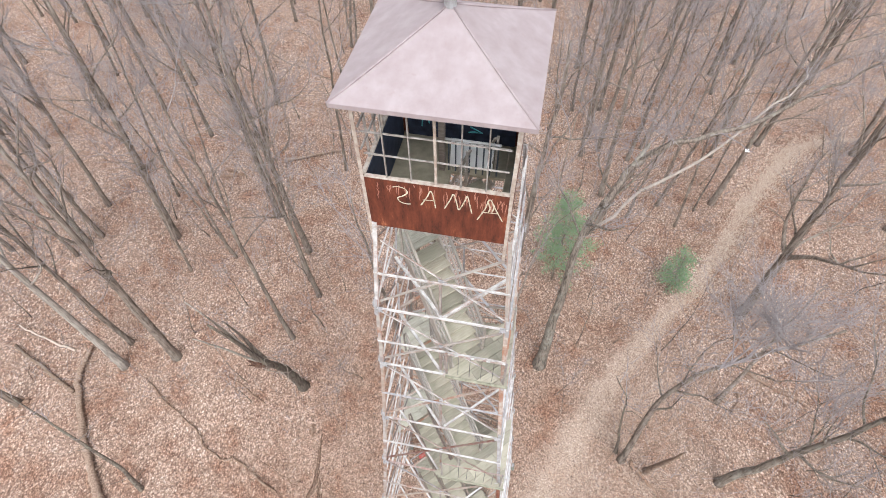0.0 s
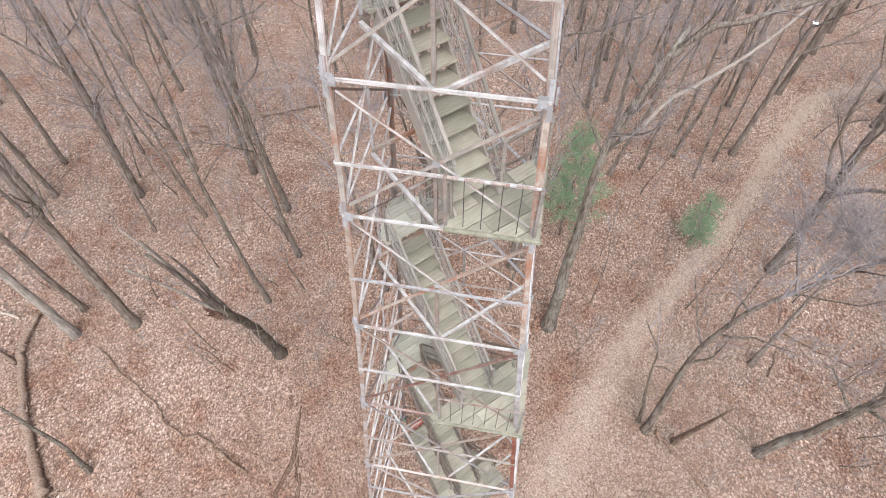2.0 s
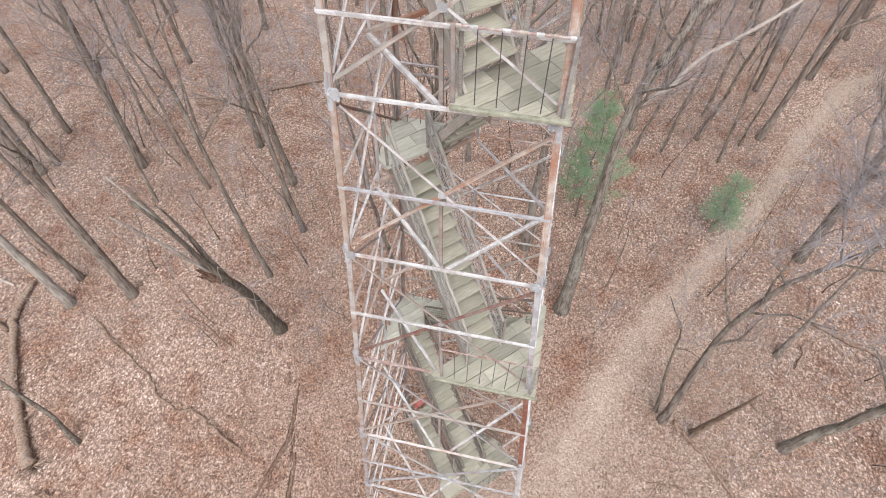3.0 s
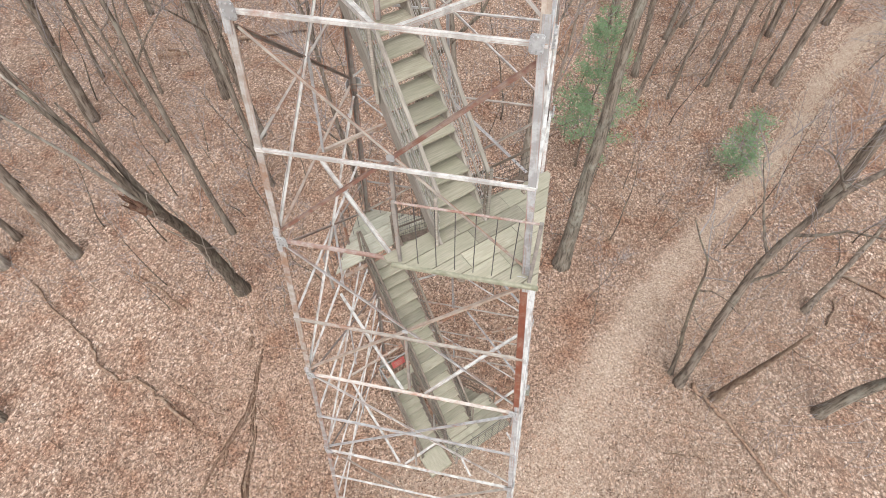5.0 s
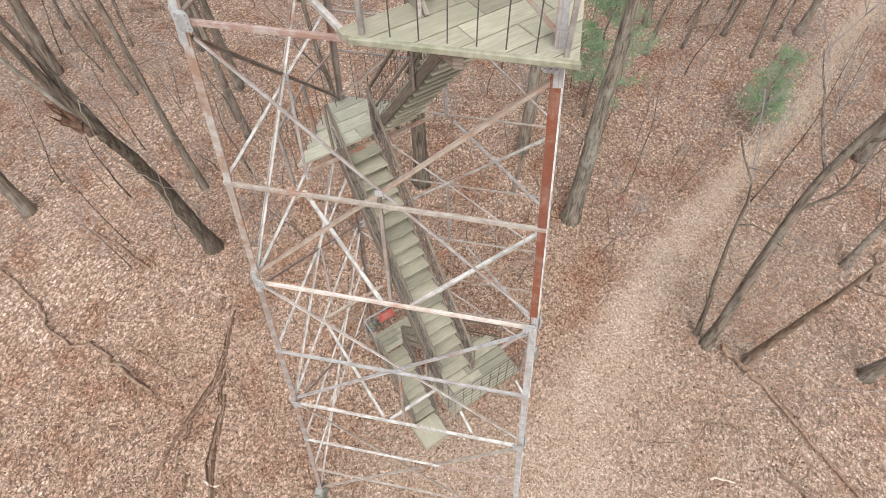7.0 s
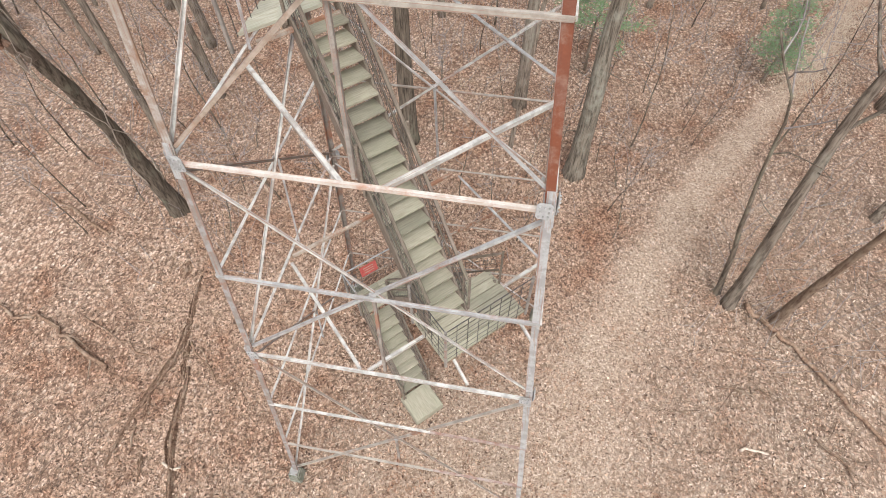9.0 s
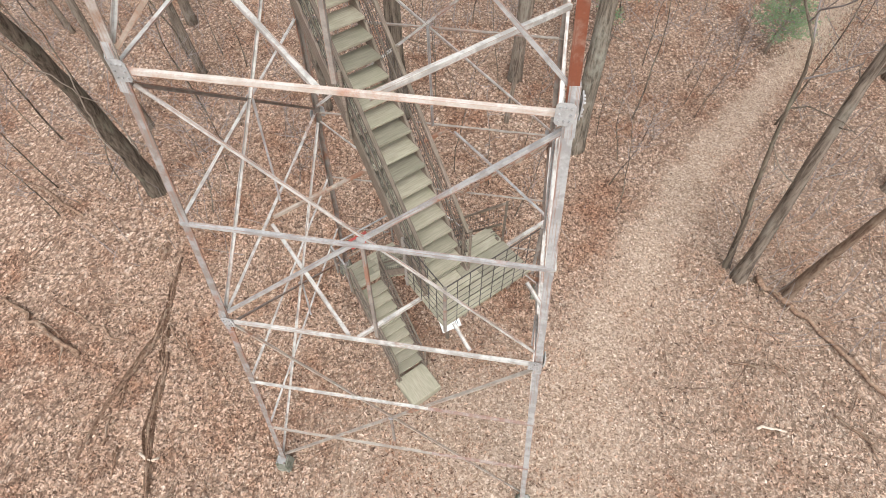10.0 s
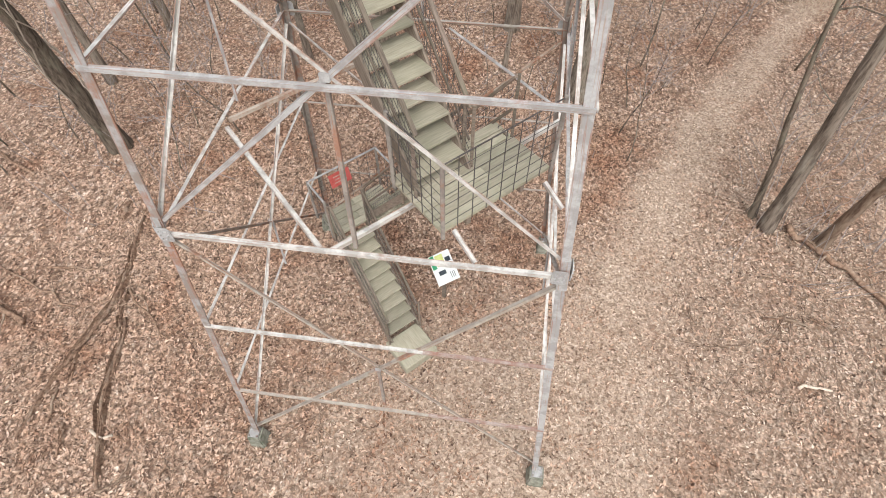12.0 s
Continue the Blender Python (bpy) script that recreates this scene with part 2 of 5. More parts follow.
def forest_floor_material():
    """Matted leaves with dark gaps between them; paler where the path is trodden and where brighter exposure is painted
    in.
    """
    m, n, l, b = shader("leaf_litter", 0.95)
    leaf_colour, gap = texture(n, l, 10.5, stretch=(1, 0.72, 1), kind="cell_colour"), texture(n, l, 10.5, stretch=(1, 0.72, 1), kind="cells")
    shred = texture(n, l, 24.0, stretch=(0.7, 1, 1), kind="cell_colour")
    sep, bits = n.new("ShaderNodeSeparateColor"), n.new("ShaderNodeSeparateColor")
    l.new(leaf_colour, sep.inputs[0])
    l.new(shred, bits.inputs[0])
    c = ramp(n, l, sep.outputs[0], [(0.0, (0.19, 0.112, 0.079)), (0.22, (0.35, 0.224, 0.160)), (0.55, (0.50, 0.345, 0.253)), (0.85, (0.61, 0.447, 0.345)), (1.0, (0.72, 0.565, 0.455))])
    small = ramp(n, l, bits.outputs[0], [(0.0, (0.15, 0.087, 0.06)), (0.5, (0.38, 0.25, 0.178)), (1.0, (0.62, 0.465, 0.36))])
    c = mix(n, l, ramp(n, l, sep.outputs[2], [(0.45, grey(0)), (0.55, grey(0.8))]), c, small)
    c = mix(n, l, ramp(n, l, gap, [(0.42, grey(0.0)), (0.64, grey(0.68))]), c, (0.115, 0.068, 0.047))
    broad = texture(n, l, 0.22, 6, spread=0.6)
    c = mix(n, l, ramp(n, l, broad, [(0.4, grey(0.0)), (0.7, grey(0.3))]), c, (0.29, 0.195, 0.14))
    c = clumped(n, l, c)
    pale = ramp(n, l, bits.outputs[1], [(0.0, (0.24, 0.168, 0.122)), (0.4, (0.39, 0.286, 0.215)), (0.8, (0.475, 0.36, 0.278)), (1.0, (0.60, 0.475, 0.38))])
    wear_and_light = n.new("ShaderNodeAttribute")
    wear_and_light.attribute_name = "wear_and_light"
    c = mix(n, l, wear_and_light.outputs["Fac"], c, pale)
    fine = texture(n, l, 26, 5)
    c = mix(n, l, ramp(n, l, fine, [(0.34, grey(0.45)), (0.55, grey(0.0))]), c, (0.10, 0.06, 0.042))
    l.new(c, b.inputs["Base Color"])
    relief(n, l, b, gap, 0.8, 0.04)
    return m


LITTER = forest_floor_material()


def leaf_material(name, shades):
    m, n, l, b = shader(name, 0.75)
    g = n.new("ShaderNodeNewGeometry")
    c = clumped(n, l, ramp(n, l, g.outputs["Random Per Island"], shades))
    l.new(c, b.inputs["Base Color"])
    return m


LEAF = leaf_material("fallen_oak_leaf", [(0.0, (0.085, 0.05, 0.035)), (0.18, (0.22, 0.138, 0.095)), (0.45, (0.37, 0.238, 0.167)), (0.8, (0.455, 0.305, 0.220)), (1.0, (0.55, 0.405, 0.312))])
PALE_LEAF = leaf_material("trampled_or_lit_pale_leaf", [(0.0, (0.17, 0.112, 0.08)), (0.25, (0.33, 0.235, 0.173)), (0.55, (0.42, 0.311, 0.234)), (0.85, (0.50, 0.382, 0.295)), (1.0, (0.66, 0.53, 0.43))])
STICK = plain("dark_brown_sticks", (0.11, 0.07, 0.05), (0.24, 0.165, 0.12), 4, 0.95, 0.1)
STRAW = plain("dry_straw", (0.46, 0.37, 0.285), (0.64, 0.54, 0.43), 5, 0.9, 0.0)
VINE = plain("pale_dry_vine", (0.26, 0.21, 0.17), (0.42, 0.36, 0.30), 8, 0.95, 0.2)
TORN = bark_material("torn_red_brown_heartwood", (0.055, 0.027, 0.018), (0.165, 0.092, 0.062), (0.22, 0.16, 0.118))
BLEACHED = bark_material("bleached_stick_wood", (0.40, 0.31, 0.245), (0.64, 0.53, 0.43), (0.60, 0.51, 0.42))
ROTTEN = bark_material("rotting_wood", (0.125, 0.072, 0.048), (0.31, 0.20, 0.138), (0.38, 0.30, 0.23))

# ---- small mesh helpers ----
def mesh_of(name, verts, faces, material, smooth=False):
    me = bpy.data.meshes.new(name)
    me.from_pydata([tuple(v) for v in verts], [], [tuple(f) for f in faces])
    me.materials.append(material)
    if smooth:
        me.shade_smooth()
    me.update()
    return me


def child(name, me, parent, label="", m=None):
    ob = new(name, me)
    ob.parent = parent
    if m is not None:
        ob.matrix_basis = m
    return tagged(ob, label)


def part(name, bm, material, parent, label="", m=None, smooth=False):
    """One bmesh as one mesh object under a thing or a part."""
    me = bpy.data.meshes.new(name)
    bm.to_mesh(me)
    bm.free()
    me.materials.append(material)
    if smooth:
        me.shade_smooth()
    return child(name, me, parent, label, m)


def thing(name, label, category, at=(0, 0, 0), group="", kind=""):
    ob = new(name)
    ob.empty_display_size = 0.2
    ob.location = at
    return tagged(ob, label, category, group, kind)


def box_bm(sx, sy, sz, bevel=0.0, at=(0, 0, 0)):
    bm = bmesh.new()
    bmesh.ops.create_cube(bm, size=1, matrix=Matrix.Translation(at) @ Matrix.Diagonal((sx, sy, sz, 1)))
    if bevel:
        bmesh.ops.bevel(bm, geom=bm.edges[:], offset=bevel, segments=1, affect='EDGES')
    return bm


def basis(p, q, up):
    """A pose at p with x along q - p and z near up, and the length."""
    p, q, up = Vector(p), Vector(q), Vector(up)
    x = (q - p).normalized()
    y = up.cross(x).normalized()
    z = x.cross(y)
    return Matrix(((x.x, y.x, z.x, p.x), (x.y, y.y, z.y, p.y), (x.z, y.z, z.z, p.z), (0, 0, 0, 1))), (q - p).length


def angle_mesh(name, p, q, a, b, w, t, material):
    """A rolled steel angle from p to q; its two flanges reach w along a and along b."""
    p, q = Vector(p), Vector(q)
    x = (q - p).normalized()
    a = (Vector(a) - x * x.dot(Vector(a))).normalized()
    b = Vector(b) - x * x.dot(Vector(b))
    b = (b - a * a.dot(b)).normalized()
    prof = [(0, 0), (w, 0), (w, t), (t, t), (t, w), (0, w)]
    vs = [e + a * i + b * j for e in (p, q) for i, j in prof]
    fs = [(k, (k + 1) % 6, (k + 1) % 6 + 6, k + 6) for k in range(6)]
    fs += [(0, 3, 2, 1), (0, 5, 4, 3), (6, 7, 8, 9), (6, 9, 10, 11)]
    me = mesh_of(name, vs, fs, material)
    uv = me.uv_layers.new(name="along").data
    length = (q - p).length
    for face in me.polygons:
        for k in face.loop_indices:
            v = me.loops[k].vertex_index
            uv[k].uv = (length * (v // 6) + 40 * (face.index in (3, 4, 5)), 1 + max(prof[v % 6]) / w)
    return me


def tube(points, radii, sides=8, cap=True):
    """Vertices and faces of a tapered tube along the points."""
    vs, fs = [], []
    n = len(points)
    side = None
    for i, p in enumerate(points):
        d = (points[min(i + 1, n - 1)] - points[max(i - 1, 0)]).normalized()
        if side is None:
            side = d.orthogonal().normalized()
        side = (side - d * d.dot(side)).normalized()
        other = d.cross(side)
        for k in range(sides):
            a = 2 * math.pi * k / sides
            vs.append(p + (side * math.cos(a) + other * math.sin(a)) * radii[i])
    for i in range(n - 1):
        for k in range(sides):
            j = (k + 1) % sides
            fs.append((i * sides + k, i * sides + j, (i + 1) * sides + j, (i + 1) * sides + k))
    if cap:
        fs.append(tuple(range(sides - 1, -1, -1)))
        fs.append(tuple(range((n - 1) * sides, n * sides)))
    return vs, fs


def gather(tubes):
    vs, fs = [], []
    for v, f in tubes:
        o = len(vs)
        vs += v
        fs += [tuple(k + o for k in face) for face in f]
    return vs, fs


# ---- ground, path and fallen leaves ----
def ground_z(x, y):
    r = math.hypot(x, y)
    far = min(1.0, max(0.0, (r - 4) / 12))
    return -0.4 - 0.13 * far + far * (0.16 * noise.noise(Vector((x * 0.11, y * 0.11, 0))) + 0.05 * noise.noise(Vector((x * 0.5, y * 0.5, 3))))


PATH_LINE = [(1.5, -16, 2.8), (2.4, -9, 3.2), (3.0, -4.5, 3.0), (3.7, -1.0, 2.0), (4.7, 2.0, 1.2), (5.6, 4.2, 1.0), (6.75, 6.6, 0.9), (8.0, 9.0, 0.85),
             (9.6, 11.4, 0.7), (11.0, 13.5, 0.6), (12.7, 15.9, 0.6), (14.9, 19.5, 0.5), (16.8, 23.5, 0.5), (19.1, 27.2, 0.5), (21.2, 30.7, 0.5), (24.5, 32.6, 0.35), (28, 33.6, 0.2)]


def path_at(s):
    """The middle of the path and half its width, s from 0 to 1, smoothed."""
    k = s * (len(PATH_LINE) - 1)
    i = min(int(k), len(PATH_LINE) - 2)
    f = k - i
    pts = [Vector(PATH_LINE[min(max(j, 0), len(PATH_LINE) - 1)]) for j in (i - 1, i, i + 1, i + 2)]
    a, b, c, d = pts
    return 0.5 * ((2 * b) + (c - a) * f + (2 * a - 5 * b + 4 * c - d) * f * f + (3 * b - a - 3 * c + d) * f ** 3)


PATH_DENSE = [path_at(k / 160) for k in range(161)]
_path = np.array([tuple(p) for p in PATH_DENSE])


def path_distance(xy):
    """How far from the middle of the path or of the clearing by the tower: 1 at its edge."""
    near = np.full(len(xy), 9.0)
    for p in _path:
        near = np.minimum(near, np.hypot(xy[:, 0] - p[0], xy[:, 1] - p[1]) / p[2])
    return np.minimum(near, np.hypot(xy[:, 0] - 1.8, xy[:, 1] + 2.0) / 3.4)


def softness(y):
    """How gradually the trampling fades: widely round the tower, closely far down the path."""
    return np.clip((5.0 - y) / 7.0, 0, 1)


def lightened(xy):
    """Paler leaves on the open side of the path, away from the tower: brighter exposure put into their colour."""
    side = xy[:, 0] - np.interp(xy[:, 1], _path[:, 1], _path[:, 0])
    return np.clip(side / 1.5, 0, 1) * np.clip((14 - xy[:, 1]) / 5, 0, 1) * np.clip((17 - xy[:, 0]) / 6, 0, 1)


def set_wear(me):
    """How trodden the ground is at each vertex, plus the exposure painted in on the open side."""
    co = np.empty(len(me.vertices) * 3, dtype=np.float32)
    me.vertices.foreach_get("co", co)
    co = co.reshape(-1, 3)
    ragged = np.array([0.30 * noise.noise(Vector((x * 0.6, y * 0.6, 5))) + 0.2 * noise.noise(Vector((x * 1.7, y * 1.7, 8))) for x, y, z in co])
    soft = softness(co[:, 1])
    wear_and_light = np.clip((1.22 + 0.35 * soft - path_distance(co[:, :2]) - 1.1 * ragged) / (0.7 + 0.7 * soft), 0, 1)
    wear_and_light = np.maximum(wear_and_light, 0.42 * lightened(co[:, :2]))
    faint = 1 - 0.28 * np.clip((co[:, 1] - 9) / 7, 0, 1)
    a = me.attributes.new("wear_and_light", 'FLOAT', 'POINT')
    a.data.foreach_set("value", (wear_and_light * wear_and_light * (3 - 2 * wear_and_light) * faint).astype(np.float32))


def build_ground():
    out = np.array([48, 54, 62, 74, 92, 120, 170, 260, 420, 800, 1600])
    xs = np.concatenate([-out[::-1], np.arange(-44, -6, 1.0), np.arange(-6, 26, 0.4), np.arange(26, 45, 1.0), out])
    ys = np.concatenate([-out[::-1], np.arange(-44, -12, 1.0), np.arange(-12, 36, 0.4), np.arange(36, 45, 1.0), out])
    n = len(xs)
    verts = [(x, y, ground_z(x, y)) for y in ys for x in xs]
    faces = [(j * n + i, j * n + i + 1, (j + 1) * n + i + 1, (j + 1) * n + i) for j in range(len(ys) - 1) for i in range(n - 1)]
    me = mesh_of("ground", verts, faces, LITTER, True)
    set_wear(me)
    tagged(new("ground", me), "woodland floor matted with pinkish-brown fallen leaves", "ground", kind="structure")


def build_path():
    verts, faces, cols = [], [], 11
    for i, p in enumerate(PATH_DENSE):
        q = PATH_DENSE[min(i + 1, 160)] - PATH_DENSE[max(i - 1, 0)]
        side = Vector((-q.y, q.x, 0)).normalized()
        for k in range(cols):
            u = (k / (cols - 1) - 0.5) * 2
            edge = 1 + 0.3 * noise.noise(Vector((i * 0.6, 4 * (u > 0), 7)))
            x, y = p.x + side.x * u * p.z * edge, p.y + side.y * u * p.z * edge
            verts.append((x, y, ground_z(x, y) + 0.018 * (1 - u ** 4) - 0.014 * (abs(u) > 0.99)))
    for i in range(160):
        faces += [(i * cols + k + 1, i * cols + k, (i + 1) * cols + k, (i + 1) * cols + k + 1) for k in range(cols - 1)]
    me = mesh_of("path", verts, faces, LITTER, True)
    set_wear(me)
    tagged(new("path", me), "pale trodden footpath winding through the fallen leaves", "path", kind="structure")


LOBED = np.array([(-1.0, 0), (-0.3, 0.42), (0.5, 0.34), (1.0, 0), (0.5, -0.34), (-0.3, -0.42)])
LANCE = np.array([(-1.0, 0), (-0.05, 0.44), (1.0, 0), (-0.05, -0.44)])


def leaf_mesh(name, groups, rng, small, large, material, label):
    """Thousands of curled leaves, folded along the rib, as one mesh; near ones have six points, far ones four."""
    verts, corners, sizes, base = [], [], [], 0
    for shape, xy in groups:
        n, k = len(xy), len(shape)
        z = np.array([ground_z(x, y) for x, y in xy]) + rng.uniform(0.012, 0.062, n)
        size, turn = small + (large - small) * rng.random(n) ** 1.3, rng.uniform(0, 2 * np.pi, n)
        tilt_a, tilt_b, fold = rng.normal(0, 0.42, n), rng.normal(0, 0.45, n), rng.uniform(-0.35, 0.75, n)
        wide = rng.uniform(0.6, 1.2, n)
        lx, ly = shape[None, :, 0] * size[:, None], shape[None, :, 1] * (size * wide)[:, None]
        lz = np.abs(ly) * fold[:, None] + lx * tilt_a[:, None] + ly * tilt_b[:, None]
        c, s = np.cos(turn)[:, None], np.sin(turn)[:, None]
        verts.append(np.stack([xy[:, :1] + lx * c - ly * s, xy[:, 1:] + lx * s + ly * c, z[:, None] + np.maximum(lz, -0.012)], 2).reshape(-1, 3))
        pattern = np.array([[0, 3, 2, 1], [0, 5, 4, 3]]) if k == 6 else np.array([[0, 2, 1], [0, 3, 2]])
        corners.append((np.arange(n)[:, None, None] * k + pattern[None]).reshape(-1) + base)
        sizes.append(np.full(2 * n, pattern.shape[1]))
        base += n * k
    v, loops, count = np.concatenate(verts), np.concatenate(corners), np.concatenate(sizes)
    me = bpy.data.meshes.new(name)
    me.vertices.add(len(v)), me.loops.add(len(loops)), me.polygons.add(len(count))
    me.vertices.foreach_set("co", v.astype(np.float32).reshape(-1))
    me.loops.foreach_set("vertex_index", loops.astype(np.int32))
    me.polygons.foreach_set("loop_start", (np.cumsum(count) - count).astype(np.int32))
    me.materials.append(material)
    me.update(calc_edges=True)
    tagged(new(name, me), label, "leaves", kind="stuff")


def build_leaves():
    rng = np.random.default_rng(5)
    whole, trodden = [], []
    for shape, areas in ((LOBED, ((-9, 11, -6, 8, 350), (-13, 13, -7, 14, 190))),
                         (LANCE, ((-13, 13, -7, 14, 60), (-24, -13, -5, 20, 110), (13, 24, -4, 26, 110), (-13, 13, 14, 27, 130), (-40, 30, 20, 40, 18)))):
        spots = []
        for x0, x1, y0, y1, per in areas:
            k = int((x1 - x0) * (y1 - y0) * per)
            spots.append(np.stack([rng.uniform(x0, x1, k), rng.uniform(y0, y1, k)], 1))
        xy = np.concatenate(spots)
        near = path_distance(xy)
        drift = np.array([noise.noise(Vector((x * 0.7, y * 0.7, 2))) for x, y in xy])
        soft = softness(xy[:, 1])
        worn_or_lit = near + rng.normal(0, 1.0, len(xy)) * (0.34 + 0.5 * soft) + 0.6 * drift < 0.92 + 0.25 * soft
        # open-side leaves join the pale ones to carry the brighter exposure in colour
        worn_or_lit |= rng.random(len(xy)) < 0.62 * lightened(xy)
        keep = rng.random(len(xy)) < np.where(worn_or_lit, 0.8, 1.0)
        whole.append((shape, xy[keep & ~worn_or_lit]))
        trodden.append((shape, xy[keep & worn_or_lit]))
    leaf_mesh("fallen_leaves", whole, rng, 0.024, 0.061, LEAF, "dense carpet of dry curled brown oak leaves")
    leaf_mesh("trampled_and_lit_leaves", trodden, rng, 0.018, 0.046, PALE_LEAF, "pale trampled leaf fragments along the footpath, with leaves lightened as exposure beside it")


def build_dry_grass():
    """Straw-coloured grass beside the far stretch of the path."""
    rng = np.random.default_rng(33)
    verts, faces = [], []
    for i in range(9000):
        p = PATH_DENSE[rng.integers(98, 152)]
        q = rng.normal(0, 0.7, 2) + (0.3, 0.1)
        x, y = p.x + q[0] + rng.normal(0, 0.3), p.y + q[1]
        z, a, h = ground_z(x, y) + 0.01, rng.uniform(0, 6.28), rng.uniform(0.04, 0.15)
        lean = rng.normal(0, 0.09, 2)
        dx, dy = 0.014 * math.cos(a), 0.014 * math.sin(a)
        k = len(verts)
        verts += [(x - dx, y - dy, z), (x + dx, y + dy, z), (x + lean[0], y + lean[1], z + h)]
        faces.append((k, k + 1, k + 2))
    tagged(new("dry_grass", mesh_of("dry_grass", verts, faces, STRAW)), "straw-coloured dry grass beside the footpath", "grass", kind="stuff")


build_ground()
build_path()
build_leaves()
build_dry_grass()

# ---- the steel lattice tower ----
LEVELS = {"B1": 1.95, "B2": 3.98, "G1": 5.96, "M1": 8.05, "G2": 10.03, "M2": 11.92, "G3": 13.85, "M3": 15.40,
          "G4": 16.99, "M4": 18.33, "G5": 19.74, "M5": 20.66, "G6": 21.82, "M6": 22.81, "G7": 23.74}
CORNERS = [(-1, -1), (1, -1), (1, 1), (-1, 1)]   # front left, front right, back right, back left


def half(z):
    return 2.76 - 0.07303 * z + 0.00068 * z * (z - 24.4) + 0.035 * math.exp(-((z - 21.7) / 1.3) ** 2) + 0.05 * math.exp(-((z - 9.5) / 5.0) ** 2)


def corner(k, z):
    return Vector((CORNERS[k % 4][0] * half(z), CORNERS[k % 4][1] * half(z), z))


def side_out(k):
    """The outward direction of the face between corners k and k + 1."""
    a, b = CORNERS[k % 4], CORNERS[(k + 1) % 4]
    return Vector(((a[0] + b[0]) / 2, (a[1] + b[1]) / 2, 0))


def build_tower():
    tower = thing("fire_tower", "tall steel lattice fire tower with flaking white paint and rust", "tower")
    rng = random.Random(4)
    metals = [STEEL, STEEL, STEEL, STEEL_GREY, STEEL_RUST]
    stations = [0.1] + [LEVELS[g] for g in ("G1", "G2", "G3", "G4", "G5", "G6", "G7")]
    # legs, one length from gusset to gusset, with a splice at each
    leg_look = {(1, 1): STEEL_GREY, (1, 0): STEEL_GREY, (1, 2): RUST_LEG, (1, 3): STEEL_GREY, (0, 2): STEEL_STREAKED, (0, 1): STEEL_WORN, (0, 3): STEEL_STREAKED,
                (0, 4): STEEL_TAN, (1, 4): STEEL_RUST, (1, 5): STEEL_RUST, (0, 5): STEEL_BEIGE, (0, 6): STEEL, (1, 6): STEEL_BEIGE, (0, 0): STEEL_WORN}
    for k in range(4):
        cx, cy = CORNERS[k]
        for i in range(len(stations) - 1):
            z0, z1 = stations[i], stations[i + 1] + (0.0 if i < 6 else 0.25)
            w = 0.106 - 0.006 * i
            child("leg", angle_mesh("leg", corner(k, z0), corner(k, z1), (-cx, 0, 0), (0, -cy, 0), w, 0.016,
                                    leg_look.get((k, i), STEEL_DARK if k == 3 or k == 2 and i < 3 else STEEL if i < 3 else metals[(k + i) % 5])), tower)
            if i:
                child("splice_plate", angle_mesh("splice_plate", corner(k, z0 - 0.24) + Vector((cx, cy, 0)) * 0.012, corner(k, z0 + 0.24) + Vector((cx, cy, 0)) * 0.012,
                                                 (-cx, 0, 0), (0, -cy, 0), w * 0.96, 0.012, STEEL_GREY), tower)
    # girts on every face at every level
    for name, z in LEVELS.items():
        w = {"G": 0.056, "M": 0.054, "B": 0.046}[name[0]]
        w *= 1.04 - 0.45 * z / 24
        for k in range(4):
            if name == "G7" and k == 0:
                continue
            p, q, o = corner(k, z), corner(k + 1, z), side_out(k)
            m = rng.choice(metals)
            if k == 0:
                m = {"G1": STEEL, "G2": STEEL_SPOTTED, "G3": STEEL_RED, "M1": STEEL_GREY, "B2": STEEL, "M2": STEEL_BEIGE, "B1": STEEL_BEIGE, "M4": STEEL_GREY}.get(name, STEEL)
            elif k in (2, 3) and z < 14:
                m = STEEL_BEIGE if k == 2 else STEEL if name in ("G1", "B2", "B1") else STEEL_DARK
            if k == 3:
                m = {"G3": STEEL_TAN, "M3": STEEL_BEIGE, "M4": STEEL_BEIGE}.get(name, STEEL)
            split = 0.64 if k == 0 and name[0] == "B" else 1.0
            child("girt", angle_mesh("girt", p + o * 0.02, p.lerp(q, split) + o * 0.02, (0, 0, -1), -o, w, 0.011, m), tower)
            if split < 1:
                child("girt", angle_mesh("girt", p.lerp(q, split) + o * 0.02, q + o * 0.02, (0, 0, -1), -o, w, 0.011, STEEL_RED), tower, "rust-red replacement length")
    # crossed braces, panel by panel
    panels = [(0.25, "G1"), ("G1", "G2"), ("G2", "G3"), ("G3", "G4"), ("G4", "G5"), ("G5", "G6"), ("G6", "G7")]
    hub = {}
    for i, (a, b) in enumerate(panels):
        za, zb = LEVELS.get(a, a) + 0.10 * (i > 0), LEVELS[b] - 0.12
        w = 0.047 - 0.0026 * i
        for k in range(4):
            o = side_out(k)
            p0, p1, q0, q1 = corner(k, za), corner(k + 1, zb), corner(k + 1, za), corner(k, zb)
            inset = (p1 - p0).normalized() * 0.10
            for n, (p, q) in enumerate(((p0, p1), (q0, q1))):
                m = rng.choice([STEEL, STEEL, STEEL_BEIGE, STEEL_RUST]) if k != 0 else [STEEL_BEIGE, STEEL_BEIGE, STEEL_GREY, STEEL][n + 2 * i] if i < 2 else rng.choice([STEEL, STEEL_RUST, STEEL_BEIGE])
                if k == 1:
                    m = STEEL
                if k == 0 and i in (2, 3, 4):
                    m = (STEEL_TAN, STEEL_BROWN, STEEL_RUST)[i - 2] if n == 0 else (STEEL_GREY, STEEL_BEIGE, STEEL)[i - 2]
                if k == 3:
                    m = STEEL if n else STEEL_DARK
